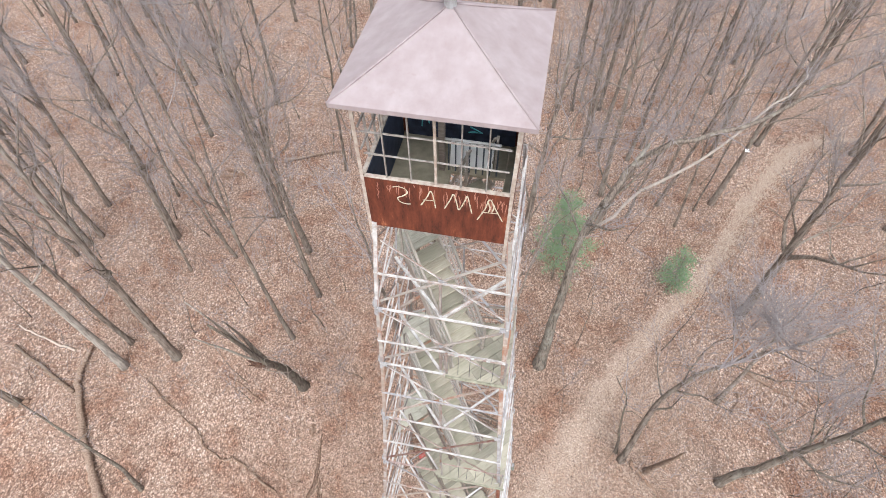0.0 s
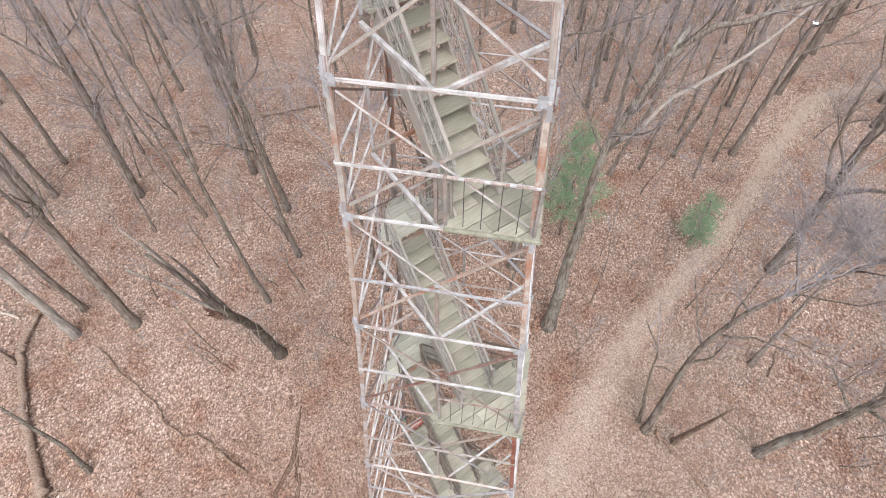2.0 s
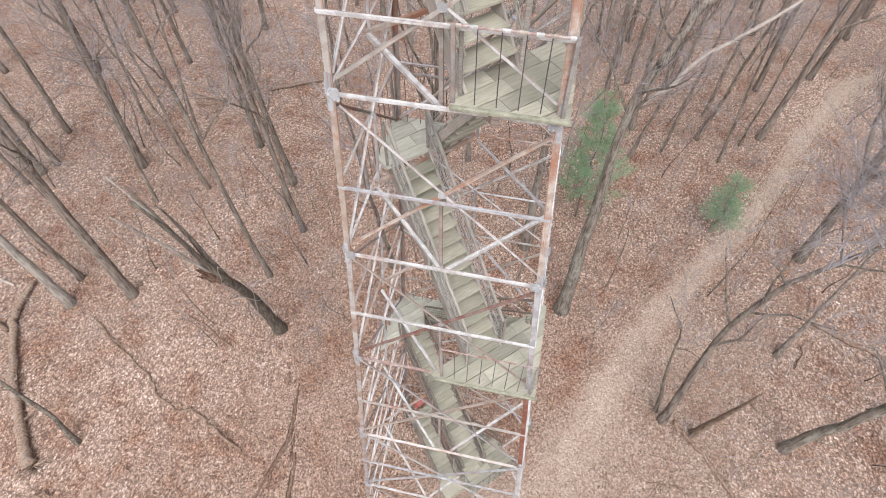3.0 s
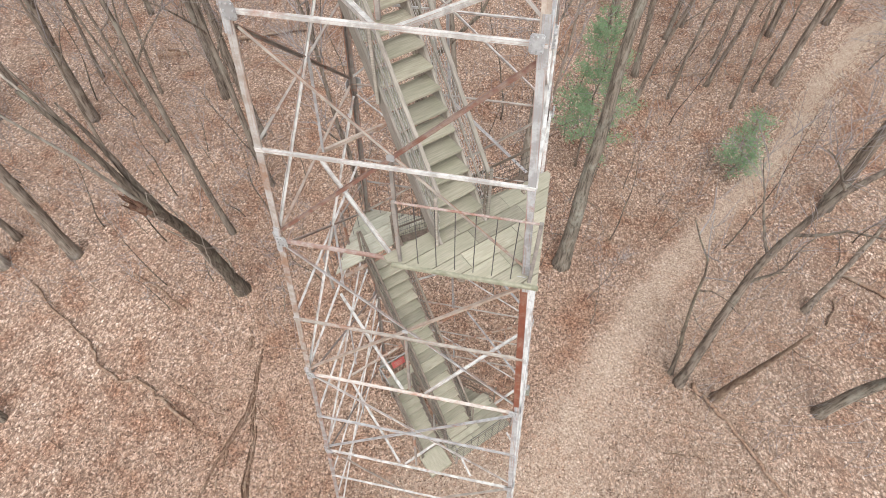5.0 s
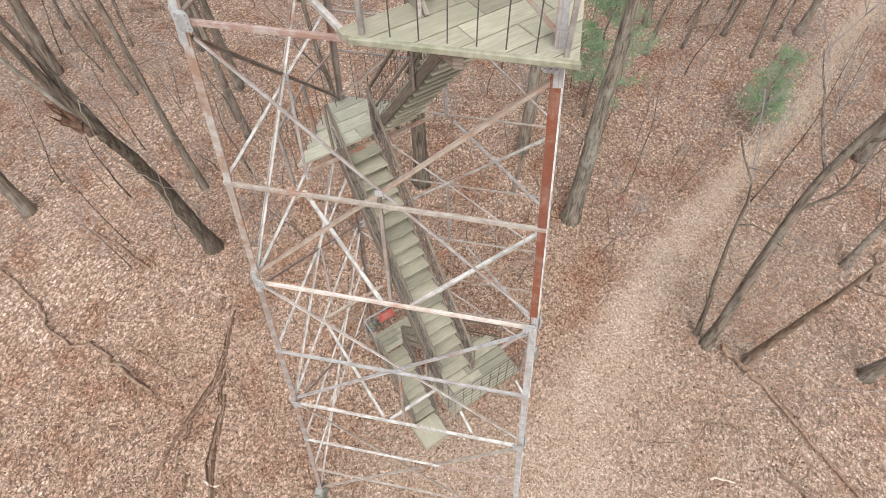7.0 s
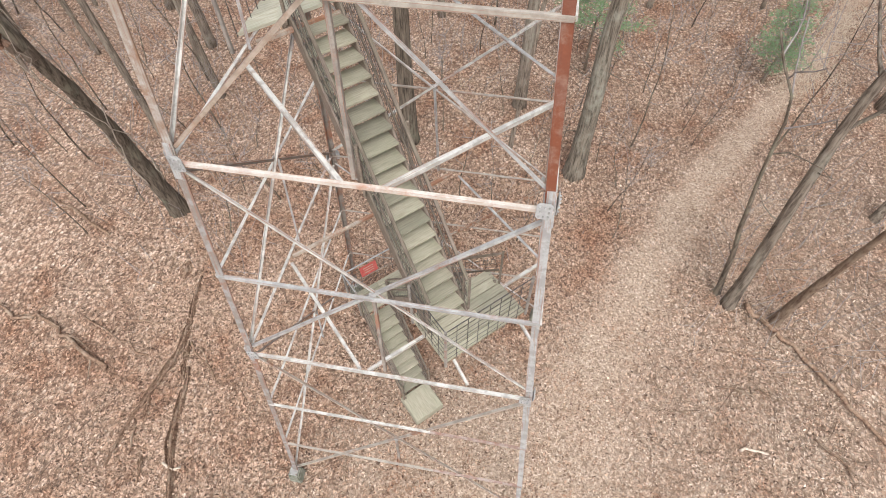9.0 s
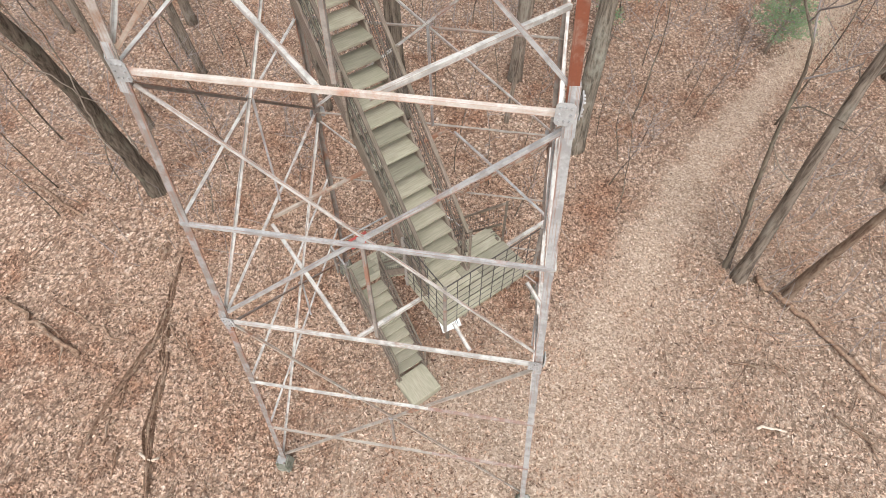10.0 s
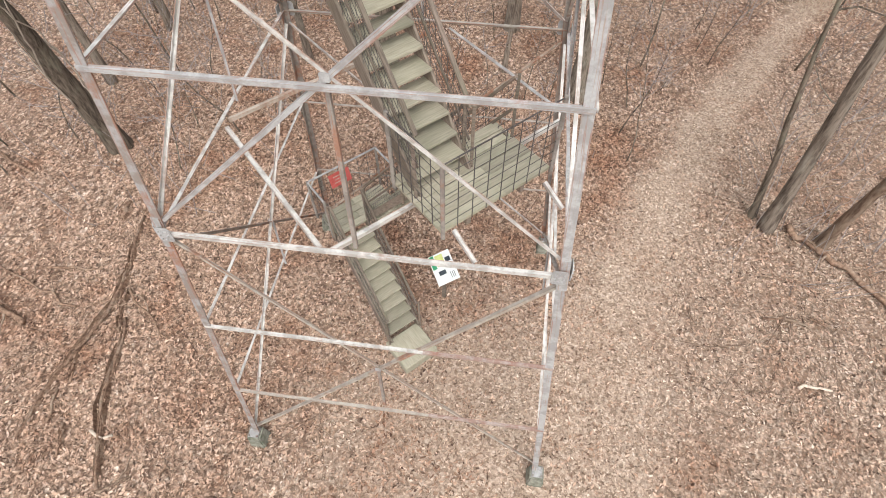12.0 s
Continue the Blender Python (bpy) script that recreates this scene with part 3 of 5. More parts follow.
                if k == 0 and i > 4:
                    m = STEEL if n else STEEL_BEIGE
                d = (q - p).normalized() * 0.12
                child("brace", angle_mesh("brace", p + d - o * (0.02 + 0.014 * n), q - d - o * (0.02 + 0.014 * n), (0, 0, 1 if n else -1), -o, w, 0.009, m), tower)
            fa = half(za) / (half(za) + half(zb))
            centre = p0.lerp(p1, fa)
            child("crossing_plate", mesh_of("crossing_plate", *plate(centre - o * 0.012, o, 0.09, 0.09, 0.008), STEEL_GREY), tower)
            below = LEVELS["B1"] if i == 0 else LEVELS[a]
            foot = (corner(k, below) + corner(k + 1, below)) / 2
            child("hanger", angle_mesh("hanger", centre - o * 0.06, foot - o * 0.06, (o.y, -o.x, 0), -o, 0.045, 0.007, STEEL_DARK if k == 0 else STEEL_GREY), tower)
    # plan bracing: slanting struts between the girts, round the well of the stairs
    for g, f, r in (("G1", 0.405, 0.43), ("G2", 0.46, 0.565), ("G3", 0.475, 0.53), ("G4", 0.49, 0.52), ("G5", 0.50, 0.51), ("G6", 0.50, 0.51)):
        z = LEVELS[g] - 0.075
        h = half(z) - 0.03
        a, b = -h + 2 * h * f, -h + 2 * h * r
        for p, q, m in (((-h, a), (a, -h), STEEL), ((h, -a), (-a, h), STEEL_GREY), ((b, -h), (h, -b), STEEL), ((-h, b), (-b, h), STEEL_RUST)):
            p, q = Vector((*p, z)), Vector((*q, z))
            d = (q - p).normalized() * 0.03
            child("plan_brace", angle_mesh("plan_brace", p + d, q - d, (0, 0, -1), Vector((0, 0, 1)).cross(q - p), 0.056, 0.008, m), tower)
    # gussets with bolts
    for i, g in enumerate(("G1", "G2", "G3", "G4", "G5", "G6")):
        z = LEVELS[g]
        for k in range(4):
            for face, toward in ((k, k + 1), (k - 1, k - 1)):
                o = side_out(face % 4)
                inward = (corner(toward, z) - corner(k, z)).normalized()
                c = corner(k, z) + inward * 0.09 + o * 0.035
                gp = child("gusset_plate", mesh_of("gusset_plate", *plate(c, o, 0.17 - 0.014 * i, 0.24 - 0.018 * i, 0.010), STEEL_GREY), tower)
                bolts = []
                for bx in (-0.045, 0.0, 0.045):
                    for bz in (-0.065, 0.0, 0.065):
                        if bx or bz:
                            at = c + inward * bx + Vector((0, 0, bz)) + o * 0.005
                            bolts.append(tube([at, at + o * 0.018], [0.011, 0.010], 6))
                tagged(child("bolts", mesh_of("bolts", *gather(bolts), STEEL_GREY), gp), kind="stuff")
    # struts from the lowest platform to the frame
    for p, q in (((1.0, -1.86, 6.0), (1.28, -2.2, 5.9)), ((1.98, -1.05, 6.05), (2.22, -1.3, 5.9))):
        child("strut", angle_mesh("strut", p, q, (0, 0, -1), (1, 0, 0), 0.048, 0.008, STEEL), tower)
    return tower


def plate(c, o, w, h, t):
    """A thin upright plate, centred at c, facing o: vertices and faces."""
    c, o = Vector(c), Vector(o).normalized()
    a, b = Vector((-o.y, o.x, 0)), Vector((0, 0, 1))
    cut = [(-0.5, -0.36), (-0.36, -0.5), (0.36, -0.5), (0.5, -0.36), (0.5, 0.36), (0.36, 0.5), (-0.36, 0.5), (-0.5, 0.36)]
    vs = [c + a * i * w + b * j * h + o * s * t / 2 for s in (-1, 1) for i, j in cut]
    fs = [tuple(range(7, -1, -1)), tuple(range(8, 16))] + [(i, (i + 1) % 8, (i + 1) % 8 + 8, i + 8) for i in range(8)]
    return vs, fs


def build_piers():
    def one(k):
        c = corner(k, 0.1)
        g = ground_z(c.x, c.y)
        pier = thing("concrete_pier", "mossy square concrete footing under a tower leg", "footing", (c.x, c.y, g), "tower footings")
        bm = bmesh.new()
        bmesh.ops.create_cone(bm, cap_ends=True, segments=4, radius1=0.25, radius2=0.18, depth=0.55, matrix=Matrix.Translation((0, 0, 0.17)) @ Matrix.Rotation(radians(45), 4, 'Z'))
        bmesh.ops.bevel(bm, geom=bm.edges[:], offset=0.025, segments=2, affect='EDGES')
        part("block", bm, CONCRETE, pier)
        bm = box_bm(0.20, 0.20, 0.02, 0.004, (0, 0, 0.455))
        part("base_plate", bm, STEEL_GREY, pier)
        for bx in (-0.08, 0.08):
            for by in (-0.08, 0.08):
                bm = bmesh.new()
                bmesh.ops.create_cone(bm, cap_ends=True, segments=6, radius1=0.018, radius2=0.018, depth=0.07, matrix=Matrix.Translation((bx, by, 0.49)))
                part("anchor_bolt", bm, STEEL_DARK, pier)
    for k in range(4):
        one(k)


build_tower()
build_piers()

# ---- stairs and landings, laid out on the tower's diagonal ----
R2 = math.sqrt(0.5)
RUN, ACROSS = Vector((R2, -R2, 0)), Vector((R2, R2, 0))   # towards the front right corner; to its left hand side


def at(u, v, z):
    return RUN * u + ACROSS * v + Vector((0, 0, z))


def rod(p, q, r, sides=6):
    return tube([Vector(p), Vector(q)], [r, r], sides)


def board_mesh(name, length, width, thick, material):
    bm = box_bm(length, width, thick, min(0.008, thick / 4))
    me = bpy.data.meshes.new(name)
    bm.to_mesh(me)
    bm.free()
    me.materials.append(material)
    return me


TREAD_MESH = board_mesh("tread", 0.62, 0.325, 0.042, TIMBER)


def build_flight(name, u0, z0, u1, z1, v0, v1, pale=False):
    """A steep open stair between its foot (u0, z0) and its head (u1, z1), with string boards and rails of mesh."""
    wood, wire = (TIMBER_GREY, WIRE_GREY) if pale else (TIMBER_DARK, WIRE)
    stair = thing("stair_flight", name, "stairs", group="tower stair flights")
    rise, run = z1 - z0, u1 - u0
    n = max(3, round(abs(rise) / 0.205))
    slope = Vector((run, 0, rise)).normalized()
    for v, inward in ((v0, 1), (v1, -1)):
        p, q = at(u0 - 0.05 * (1 if run > 0 else -1), v, z0 - 0.02), at(u1, v, z1 - 0.02)
        m, length = basis(p, q, (0, 0, 1))
        part("stringer", box_bm(length, 0.04, 0.22 if v0 < 0 else 0.14, 0.006, (length / 2, 0, -0.05 if v0 < 0 else 0.02)), wood, stair, m=m)
        up = Vector((0, 0, 0.92))
        m2, length2 = basis(p + up, q + up, (0, 0, 1))
        part("handrail", box_bm(length2, 0.05, 0.035, 0.006, (length2 / 2, 0, 0)), wood, stair, m=m2)
        m3, _ = basis(p + up * 0.5, q + up * 0.5, (0, 0, 1))
        part("middle_rail", box_bm(length2, 0.02, 0.035, 0.004, (length2 / 2, 0, 0)), wood, stair, m=m3)
        k = max(1, round(length / 2.4))
        for i in range(k + 1):
            c = p.lerp(q, i / k)
            part("rail_post", box_bm(0.038, 0.045, 1.04, 0.005, (0, 0, 0.41)), wood, stair, m=Matrix.Translation(c - ACROSS * inward * 0.05))
        wires = []
        for s in range(1, 8):
            h = Vector((0, 0, 0.11 + 0.115 * s)) - Vector((0, 0, 0.02))
            wires.append(rod(p + h, q + h, 0.0035, 4))
        w = int(length / 0.16)
        for i in range(1, w):
            c = p.lerp(q, i / w)
            wires.append(rod(c + Vector((0, 0, 0.08)), c + Vector((0, 0, 0.9)), 0.003, 3))
        child("wire_mesh", mesh_of("wire_mesh", *gather(wires), wire), stair, "woven galvanised wire guard" if pale else "woven dark wire guard")
    turn = math.degrees(math.atan2(ACROSS.y, ACROSS.x))
    for i in range(1, n):
        f = i / n
        c = at(u0 + run * f, (v0 + v1) / 2, z0 + rise * f)
        child("tread", TREAD_MESH, stair, m=Matrix.Translation(c) @ pose(0, 0, 0, 0, 0.4 * math.sin(i * 7.1), turn + 0.5 * math.sin(i * 3.7)) @ Matrix.Diagonal(((v1 - v0) / 0.64, 1, 1, 1)))


def clip_to_corner(poly, lim_x0, lim_x1, lim_y0, lim_y1):
    """Cuts a convex polygon in plan by an upright box."""
    for axis, lim, keep in ((0, lim_x0, 1), (0, lim_x1, -1), (1, lim_y0, 1), (1, lim_y1, -1)):
        out = []
        for i, p in enumerate(poly):
            q = poly[(i + 1) % len(poly)]
            dp, dq = (p[axis] - lim) * keep, (q[axis] - lim) * keep
            if dp >= 0:
                out.append(p)
            if (dp > 0) != (dq > 0) and dp != dq:
                t = dp / (dp - dq)
                out.append((p[0] + (q[0] - p[0]) * t, p[1] + (q[1] - p[1]) * t))
        poly = out
        if len(poly) < 3:
            return []
    return poly


def build_deck(label, z, u0, u1, v0, v1, limits, board=0.17, thick=0.045, wood=None):
    """A deck of boards that run across the stairs, cut off along the faces of the tower, on two joists."""
    deck = thing("stair_landing", label, "landing", group="tower landings")
    u, i = u0, 0
    while u < u1 - 0.04:
        ue = min(u + board - 0.012, u1)
        cuts = [v0] + [v0 + (v1 - v0) * (f + 0.09 * math.sin(i * 2.7)) for f in ((0.38, 0.68) if v1 - v0 > 1.9 else (0.5,))] + [v1]
        for va, vb in zip(cuts, cuts[1:]):
            quad = [at(a, b, 0)[:2] for a, b in ((u, va), (ue, va), (ue, vb - 0.006), (u, vb - 0.006))]
            poly = clip_to_corner(quad, *limits)
            if len(poly) < 3:
                continue
            dz = z + 0.004 * math.sin(i * 5.3 + 9 * va)
            c = Vector((sum(p[0] for p in poly) / len(poly), sum(p[1] for p in poly) / len(poly), dz))
            m = Matrix.Translation(c) @ Matrix.Rotation(math.atan2(ACROSS.y, ACROSS.x), 4, 'Z')
            inv = m.inverted()
            k = len(poly)
            vs = [inv @ Vector((p[0], p[1], dz - s * thick)) for s in (1, 0) for p in poly]
            fs = [tuple(range(k - 1, -1, -1)), tuple(range(k, 2 * k))] + [(j, (j + 1) % k, (j + 1) % k + k, j + k) for j in range(k)]
            me = mesh_of("board", vs, fs, wood or TIMBER)
            child("board", me, deck, m=m)
        u, i = u + board, i + 1
    for v in (v0 + 0.25 * (v1 - v0), v0 + 0.75 * (v1 - v0)):
        quad = [at(a, b, 0)[:2] for a, b in ((u0 + 0.05, v - 0.03), (u1 - 0.05, v - 0.03), (u1 - 0.05, v + 0.03), (u0 + 0.05, v + 0.03))]
        poly = clip_to_corner(quad, *limits)
        if len(poly) > 2:
            k = len(poly)
            vs = [Vector((p[0], p[1], z - h)) for h in (0.20, thick + 0.002) for p in poly]
            fs = [tuple(range(k - 1, -1, -1)), tuple(range(k, 2 * k))] + [(j, (j + 1) % k, (j + 1) % k + k, j + k) for j in range(k)]
            child("joist", mesh_of("joist", vs, fs, TIMBER_DARK), deck)
    return deck


def build_guard(label, points, z, height, rail, wires=True, post=STEEL_DARK, gap=0.22, stripes=0, thick=0.034):
    """A guard rail along the points in plan: posts, top rail and upright wires."""
    guard = thing("guard_rail", label, "railing", group="landing railings")
    for i in range(len(points) - 1):
        p, q = Vector((*points[i], z)), Vector((*points[i + 1], z))
        up = Vector((0, 0, height))
        m, length = basis(p + up, q + up, (0, 0, 1))
        part("top_rail", box_bm(length, thick, thick, thick / 6, (length / 2, 0, 0)), rail, guard, m=m)
        for k in range(0, stripes, 2):
            w = length / stripes
            part("painted_band", box_bm(w, thick + 0.004, thick + 0.006, 0.003, ((k + 0.5) * w, 0, 0)), STEEL if k % 4 else SILL, guard, "flaking white band", m=m)
        n = max(2, int(length / gap))
        bar = mesh_of("upright_wire", *rod((0, 0, 0), up, 0.006, 5), WIRE)
        for k in range(1, n):
            child("upright_wire", bar, guard, m=Matrix.Translation(p.lerp(q, k / n)))
        if wires:
            bar = mesh_of("level_wire", *rod((0, 0, 0), q - p, 0.004, 5), WIRE)
            for h in range(1, 7):
                child("level_wire", bar, guard, m=Matrix.Translation(p + up * h / 7))
    for x, y in points:
        part("post", box_bm(0.045, 0.045, height + 0.1, 0.006, (0, 0, (height + 0.1) / 2 - 0.08)), post, guard, m=Matrix.Translation((x, y, z)))
    return guard


V0, V1, V2, V3 = -0.64, 0.07, 0.13, 0.80
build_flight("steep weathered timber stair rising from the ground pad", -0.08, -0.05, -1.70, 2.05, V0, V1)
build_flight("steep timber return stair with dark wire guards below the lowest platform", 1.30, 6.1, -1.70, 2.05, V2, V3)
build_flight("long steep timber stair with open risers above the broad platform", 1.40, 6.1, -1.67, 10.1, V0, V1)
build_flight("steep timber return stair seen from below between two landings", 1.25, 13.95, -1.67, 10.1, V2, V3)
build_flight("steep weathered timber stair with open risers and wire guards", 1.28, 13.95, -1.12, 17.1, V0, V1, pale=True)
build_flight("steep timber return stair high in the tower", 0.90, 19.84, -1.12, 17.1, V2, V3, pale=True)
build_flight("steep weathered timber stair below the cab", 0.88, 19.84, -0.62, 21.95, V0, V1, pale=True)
build_flight("short steep timber stair up through the cab floor", 0.08, 23.72, -0.62, 21.95, V2 + 0.05, V2 + 0.50, pale=True)

big = 9.0

def edge_board(deck, z, p, q, low=0.06):
    """A mossy board along a deck's open edge."""
    p, q = Vector((*p, z)), Vector((*q, z))
    m, length = basis(p, q, (0, 0, 1))
    part("edge_board", box_bm(length, 0.05, low, 0.008, (length / 2, 0, -low / 2 + 0.008)), MOSSY, deck, "mossy dark edge board", m=m)


build_deck("broad weathered board platform with mossy edges", 6.1, 1.02, 2.05, -0.76, 0.86, (-big, 2.2, -2.2, big))
low_corner = build_deck("weathered grey-green corner platform of boards, patched at its edge", 13.95, 1.10, 2.6, -1.35, 1.35, (-big, 1.78, -1.80, big), 0.26)
high_corner = build_deck("weathered corner platform of pale boards behind a striped rail", 19.84, 0.72, 2.0, -1.05, 1.05, (0.10, 1.32, -1.32, big), 0.24)
build_deck("small low board landing at the first turn of the stair", 2.05, -2.35, -1.66, -0.62, 0.82, (-2.9, big, -big, 2.9))
build_deck("corner landing of pale weathered boards", 10.1, -2.75, -1.62, -1.35, 1.2, (-2.12, big, -big, 2.05), 0.28, wood=TIMBER_PALE)
build_deck("pale corner landing of boards high in the tower", 17.1, -2.1, -1.06, -0.74, 0.9, (-1.5, big, -big, 1.5), 0.28, wood=TIMBER_PALE)
build_deck("small pale landing of boards under the cab", 21.95, -1.55, -0.58, -0.75, 0.8, (-1.15, big, -big, 1.15), wood=TIMBER_PALE)

edge_board(low_corner, 13.95, (-0.05, -1.828), (1.80, -1.828))
edge_board(high_corner, 19.84, (0.10, -1.348), (1.34, -1.348), 0.05)
pad = thing("ground_pad", "pale weathered board pad at the foot of the stair", "pad")
part("slab", box_bm(0.80, 0.84, 0.26, 0.02), TIMBER, pad, m=Matrix.Translation(at(0.27, -0.33, -0.24)) @ Matrix.Rotation(radians(-45), 4, 'Z'))

pc = [at(2.05, 0.86, 0)[:2], at(2.05, -0.76, 0)[:2], at(1.10, -0.76, 0)[:2]]
build_guard("wire panel guard with posts round the broad platform", pc, 6.08, 1.05, WIRE, gap=0.18, thick=0.014)
build_guard("faded red rail with upright wires along the corner platform", [(0.05, -1.76), (1.68, -1.76)], 13.95, 1.12, STEEL_RED, False, thick=0.024)
build_guard("red and white striped rail with upright wires", [(0.12, -1.28), (1.24, -1.28)], 19.84, 0.86, STEEL_RED, False, stripes=15, thick=0.024)
build_guard("pale pipe guard round the low landing", [at(-1.75, -0.70, 0)[:2], at(-2.4, -0.70, 0)[:2], at(-2.4, 0.86, 0)[:2], at(-1.75, 0.86, 0)[:2]], 2.05, 1.0, STEEL_GREY)
build_guard("upright wire guard along the corner landing", [(-2.08, -0.1), (-2.08, 1.0), (-1.9, 1.98), (-0.6, 1.98)], 10.1, 1.0, STEEL_DARK, False)
build_guard("upright wire guard along the high corner landing", [(-1.46, -0.2), (-1.46, 1.40), (-0.3, 1.40)], 17.1, 1.0, STEEL_DARK, False)

# ---- the cab on top ----
CAB_X, CAB_Y, CAB_HALF, FLOOR_Z, SILL_Z, HEAD_Z, EAVE_Z, APEX_Z = -0.06, 0.0, 0.965, 23.97, 24.90, 26.10, 26.18, 26.80


def build_cab():
    cab = thing("lookout_cab", "square lookout cab with rust-red panels and faded hipped roof", "cab", (CAB_X, CAB_Y, 0))
    h = CAB_HALF
    # floor with the stair hatch left open
    for x0, x1, y0, y1 in ((-h, -0.02, -h, h), (-0.02, 0.80, -h, -0.42), (-0.02, 0.80, 0.20, h), (0.80, h, -h, h)):
        part("floor_panel", box_bm(x1 - x0 - 0.004, y1 - y0 - 0.004, 0.05, 0.004, ((x0 + x1) / 2, (y0 + y1) / 2, FLOOR_Z - 0.03)), TAN_FLOOR, cab)
    for k in range(4):
        o = side_out(k)
        a = Vector((-o.y, o.x, 0))
        turn = Matrix.Rotation(math.atan2(a.y, a.x), 4, 'Z')
        low = 23.92
        lower = part("wall_panel", box_bm(2 * h - 0.02, 0.03, SILL_Z - low, 0.005, (0, -0.012, (SILL_Z + low) / 2)), RUST_PANEL, cab, "rust-red sheet panel", m=Matrix.Translation(o * h) @ turn)
        part("inner_lining", box_bm(2 * h - 0.2, 0.012, SILL_Z - 23.94, 0, (0, 0, (SILL_Z + 23.94) / 2)), NAVY, lower, m=Matrix.Translation((0, 0.03, 0)))
        part("window_sill", box_bm(2 * h - 0.04, 0.06, 0.024, 0.005, (0, 0, SILL_Z + 0.012)), SILL, cab, "peeling cream sill", m=Matrix.Translation(o * h) @ turn)
        part("window_head", box_bm(2 * h - 0.04, 0.07, 0.09, 0.006, (0, 0, HEAD_Z - 0.045)), SASH, cab, m=Matrix.Translation(o * h) @ turn)
        for i in range(1, 6):
            x = -h + 2 * h * i / 6
            thick = 0.034 if i == 3 else 0.016
            part("window_mullion", box_bm(thick, 0.035, HEAD_Z - SILL_Z - 0.09, 0.004, (x, 0, (HEAD_Z + SILL_Z - 0.05) / 2)), SASH if i != 3 else SILL, cab, m=Matrix.Translation(o * h) @ turn)
        for j in (1, 2):
            z = SILL_Z + 0.045 + (HEAD_Z - SILL_Z - 0.135) * j / 3
            part("window_transom", box_bm(2 * h - 0.12, 0.026, 0.018, 0.003, (0, 0.004, z)), SASH, cab, m=Matrix.Translation(o * h) @ turn)
    for cx, cy in CORNERS:
        child("corner_post", angle_mesh("corner_post", (cx * (h + 0.03), cy * (h + 0.03), FLOOR_Z - 0.44), (cx * (h + 0.03), cy * (h + 0.03), EAVE_Z), (-cx, 0, 0), (0, -cy, 0), 0.045, 0.009, SILL), cab)
    # posts and upright bars of the hatch rail
    part("hatch_post", box_bm(0.09, 0.09, 1.0, 0.006, (-0.17, 0.24, FLOOR_Z + 0.5)), TIMBER_DARK, cab)
    bar = mesh_of("hatch_bar", *rod((0, 0, 0), (0, 0, 0.62), 0.013), SIGN_DARK)
    for i in range(8):
        child("hatch_bar", bar, cab, "dark upright bar beside the hatch", Matrix.Translation((-0.07 + 0.105 * i, 0.24, FLOOR_Z)))
    child("hatch_rail", mesh_of("hatch_rail", *rod((-0.15, 0.24, FLOOR_Z + 0.62), (0.70, 0.24, FLOOR_Z + 0.62), 0.022), STEEL), cab)
    # added sheet and board stand in for the bright landing seen down the hatch
    bm = box_bm(0.66, 0.03, 0.46, 0.004)
    part("leaning_sheet", bm, SIGN_WHITE, cab, "white sheet added for the bright landing seen past the hatch bars", m=Matrix.Translation((0.26, 0.40, FLOOR_Z + 0.215)) @ pose(0, 0, 0, -18, 0, 0))
    part("hatch_board", box_bm(0.72, 0.74, 0.02, 0.003, (0.40, 0.0, FLOOR_Z - 0.52)), TIMBER, cab, "weathered board under the open hatch")
    # hipped roof: four sheets with a turned-down edge, and rolled hips
    e = 1.16
    for k in range(4):
        a, b = Vector((*CORNERS[k], 0)) * e, Vector((*CORNERS[(k + 1) % 4], 0)) * e
        a.z = b.z = EAVE_Z
        top = Vector((0, 0, APEX_Z))
        bm = bmesh.new()
        rows, n = [], 8
        for i in range(n + 1):
            f = i / n
            row = []
            for j in range(n + 1):
                p = a.lerp(b, j / n).lerp(top, f * 0.96)
                p.z += 0.012 * noise.noise(Vector((p.x * 2.1, p.y * 2.1, k))) * (0 < f) - 0.02 * math.sin(math.pi * f)
                row.append(bm.verts.new(p))
            rows.append(row)
        for i in range(n):
            for j in range(n):
                bm.faces.new((rows[i][j], rows[i][j + 1], rows[i + 1][j + 1], rows[i + 1][j]))
        lip = [bm.verts.new(v.co + Vector((0, 0, -0.06))) for v in rows[0]]
        for j in range(n):
            bm.faces.new((lip[j], lip[j + 1], rows[0][j + 1], rows[0][j]))
        sheet = part("roof_sheet", bm, ROOF, cab, "faded pinkish-grey painted roof sheet")
        mod = sheet.modifiers.new("thickness", 'SOLIDIFY')
        mod.thickness = 0.012
        pts = [Vector((*CORNERS[k], 0)) * e * (1 - f * 0.96) + Vector((0, 0, EAVE_Z + (APEX_Z - EAVE_Z) * f * 0.96 - 0.012 * math.sin(math.pi * f))) for f in (0, 0.25, 0.5, 0.75, 1)]
        child("hip_roll", mesh_of("hip_roll", *tube(pts, [0.014] * 5, 8), ROOF, True), cab)
    part("ceiling_board", box_bm(2 * h + 0.1, 2 * h + 0.1, 0.02, 0, (0, 0, HEAD_Z + 0.03)), NAVY, cab)
    # the vent and its cap
    bm = bmesh.new()
    bmesh.ops.create_cone(bm, cap_ends=True, segments=16, radius1=0.07, radius2=0.065, depth=0.16, matrix=Matrix.Translation((0, 0, APEX_Z + 0.05)))
    part("vent_pipe", bm, STEEL_GREY, cab)
    bm = bmesh.new()
    bmesh.ops.create_cone(bm, cap_ends=True, segments=16, radius1=0.15, radius2=0.02, depth=0.10, matrix=Matrix.Translation((0, 0, APEX_Z + 0.18)))
    part("vent_cap", bm, ROOF, cab, smooth=False)
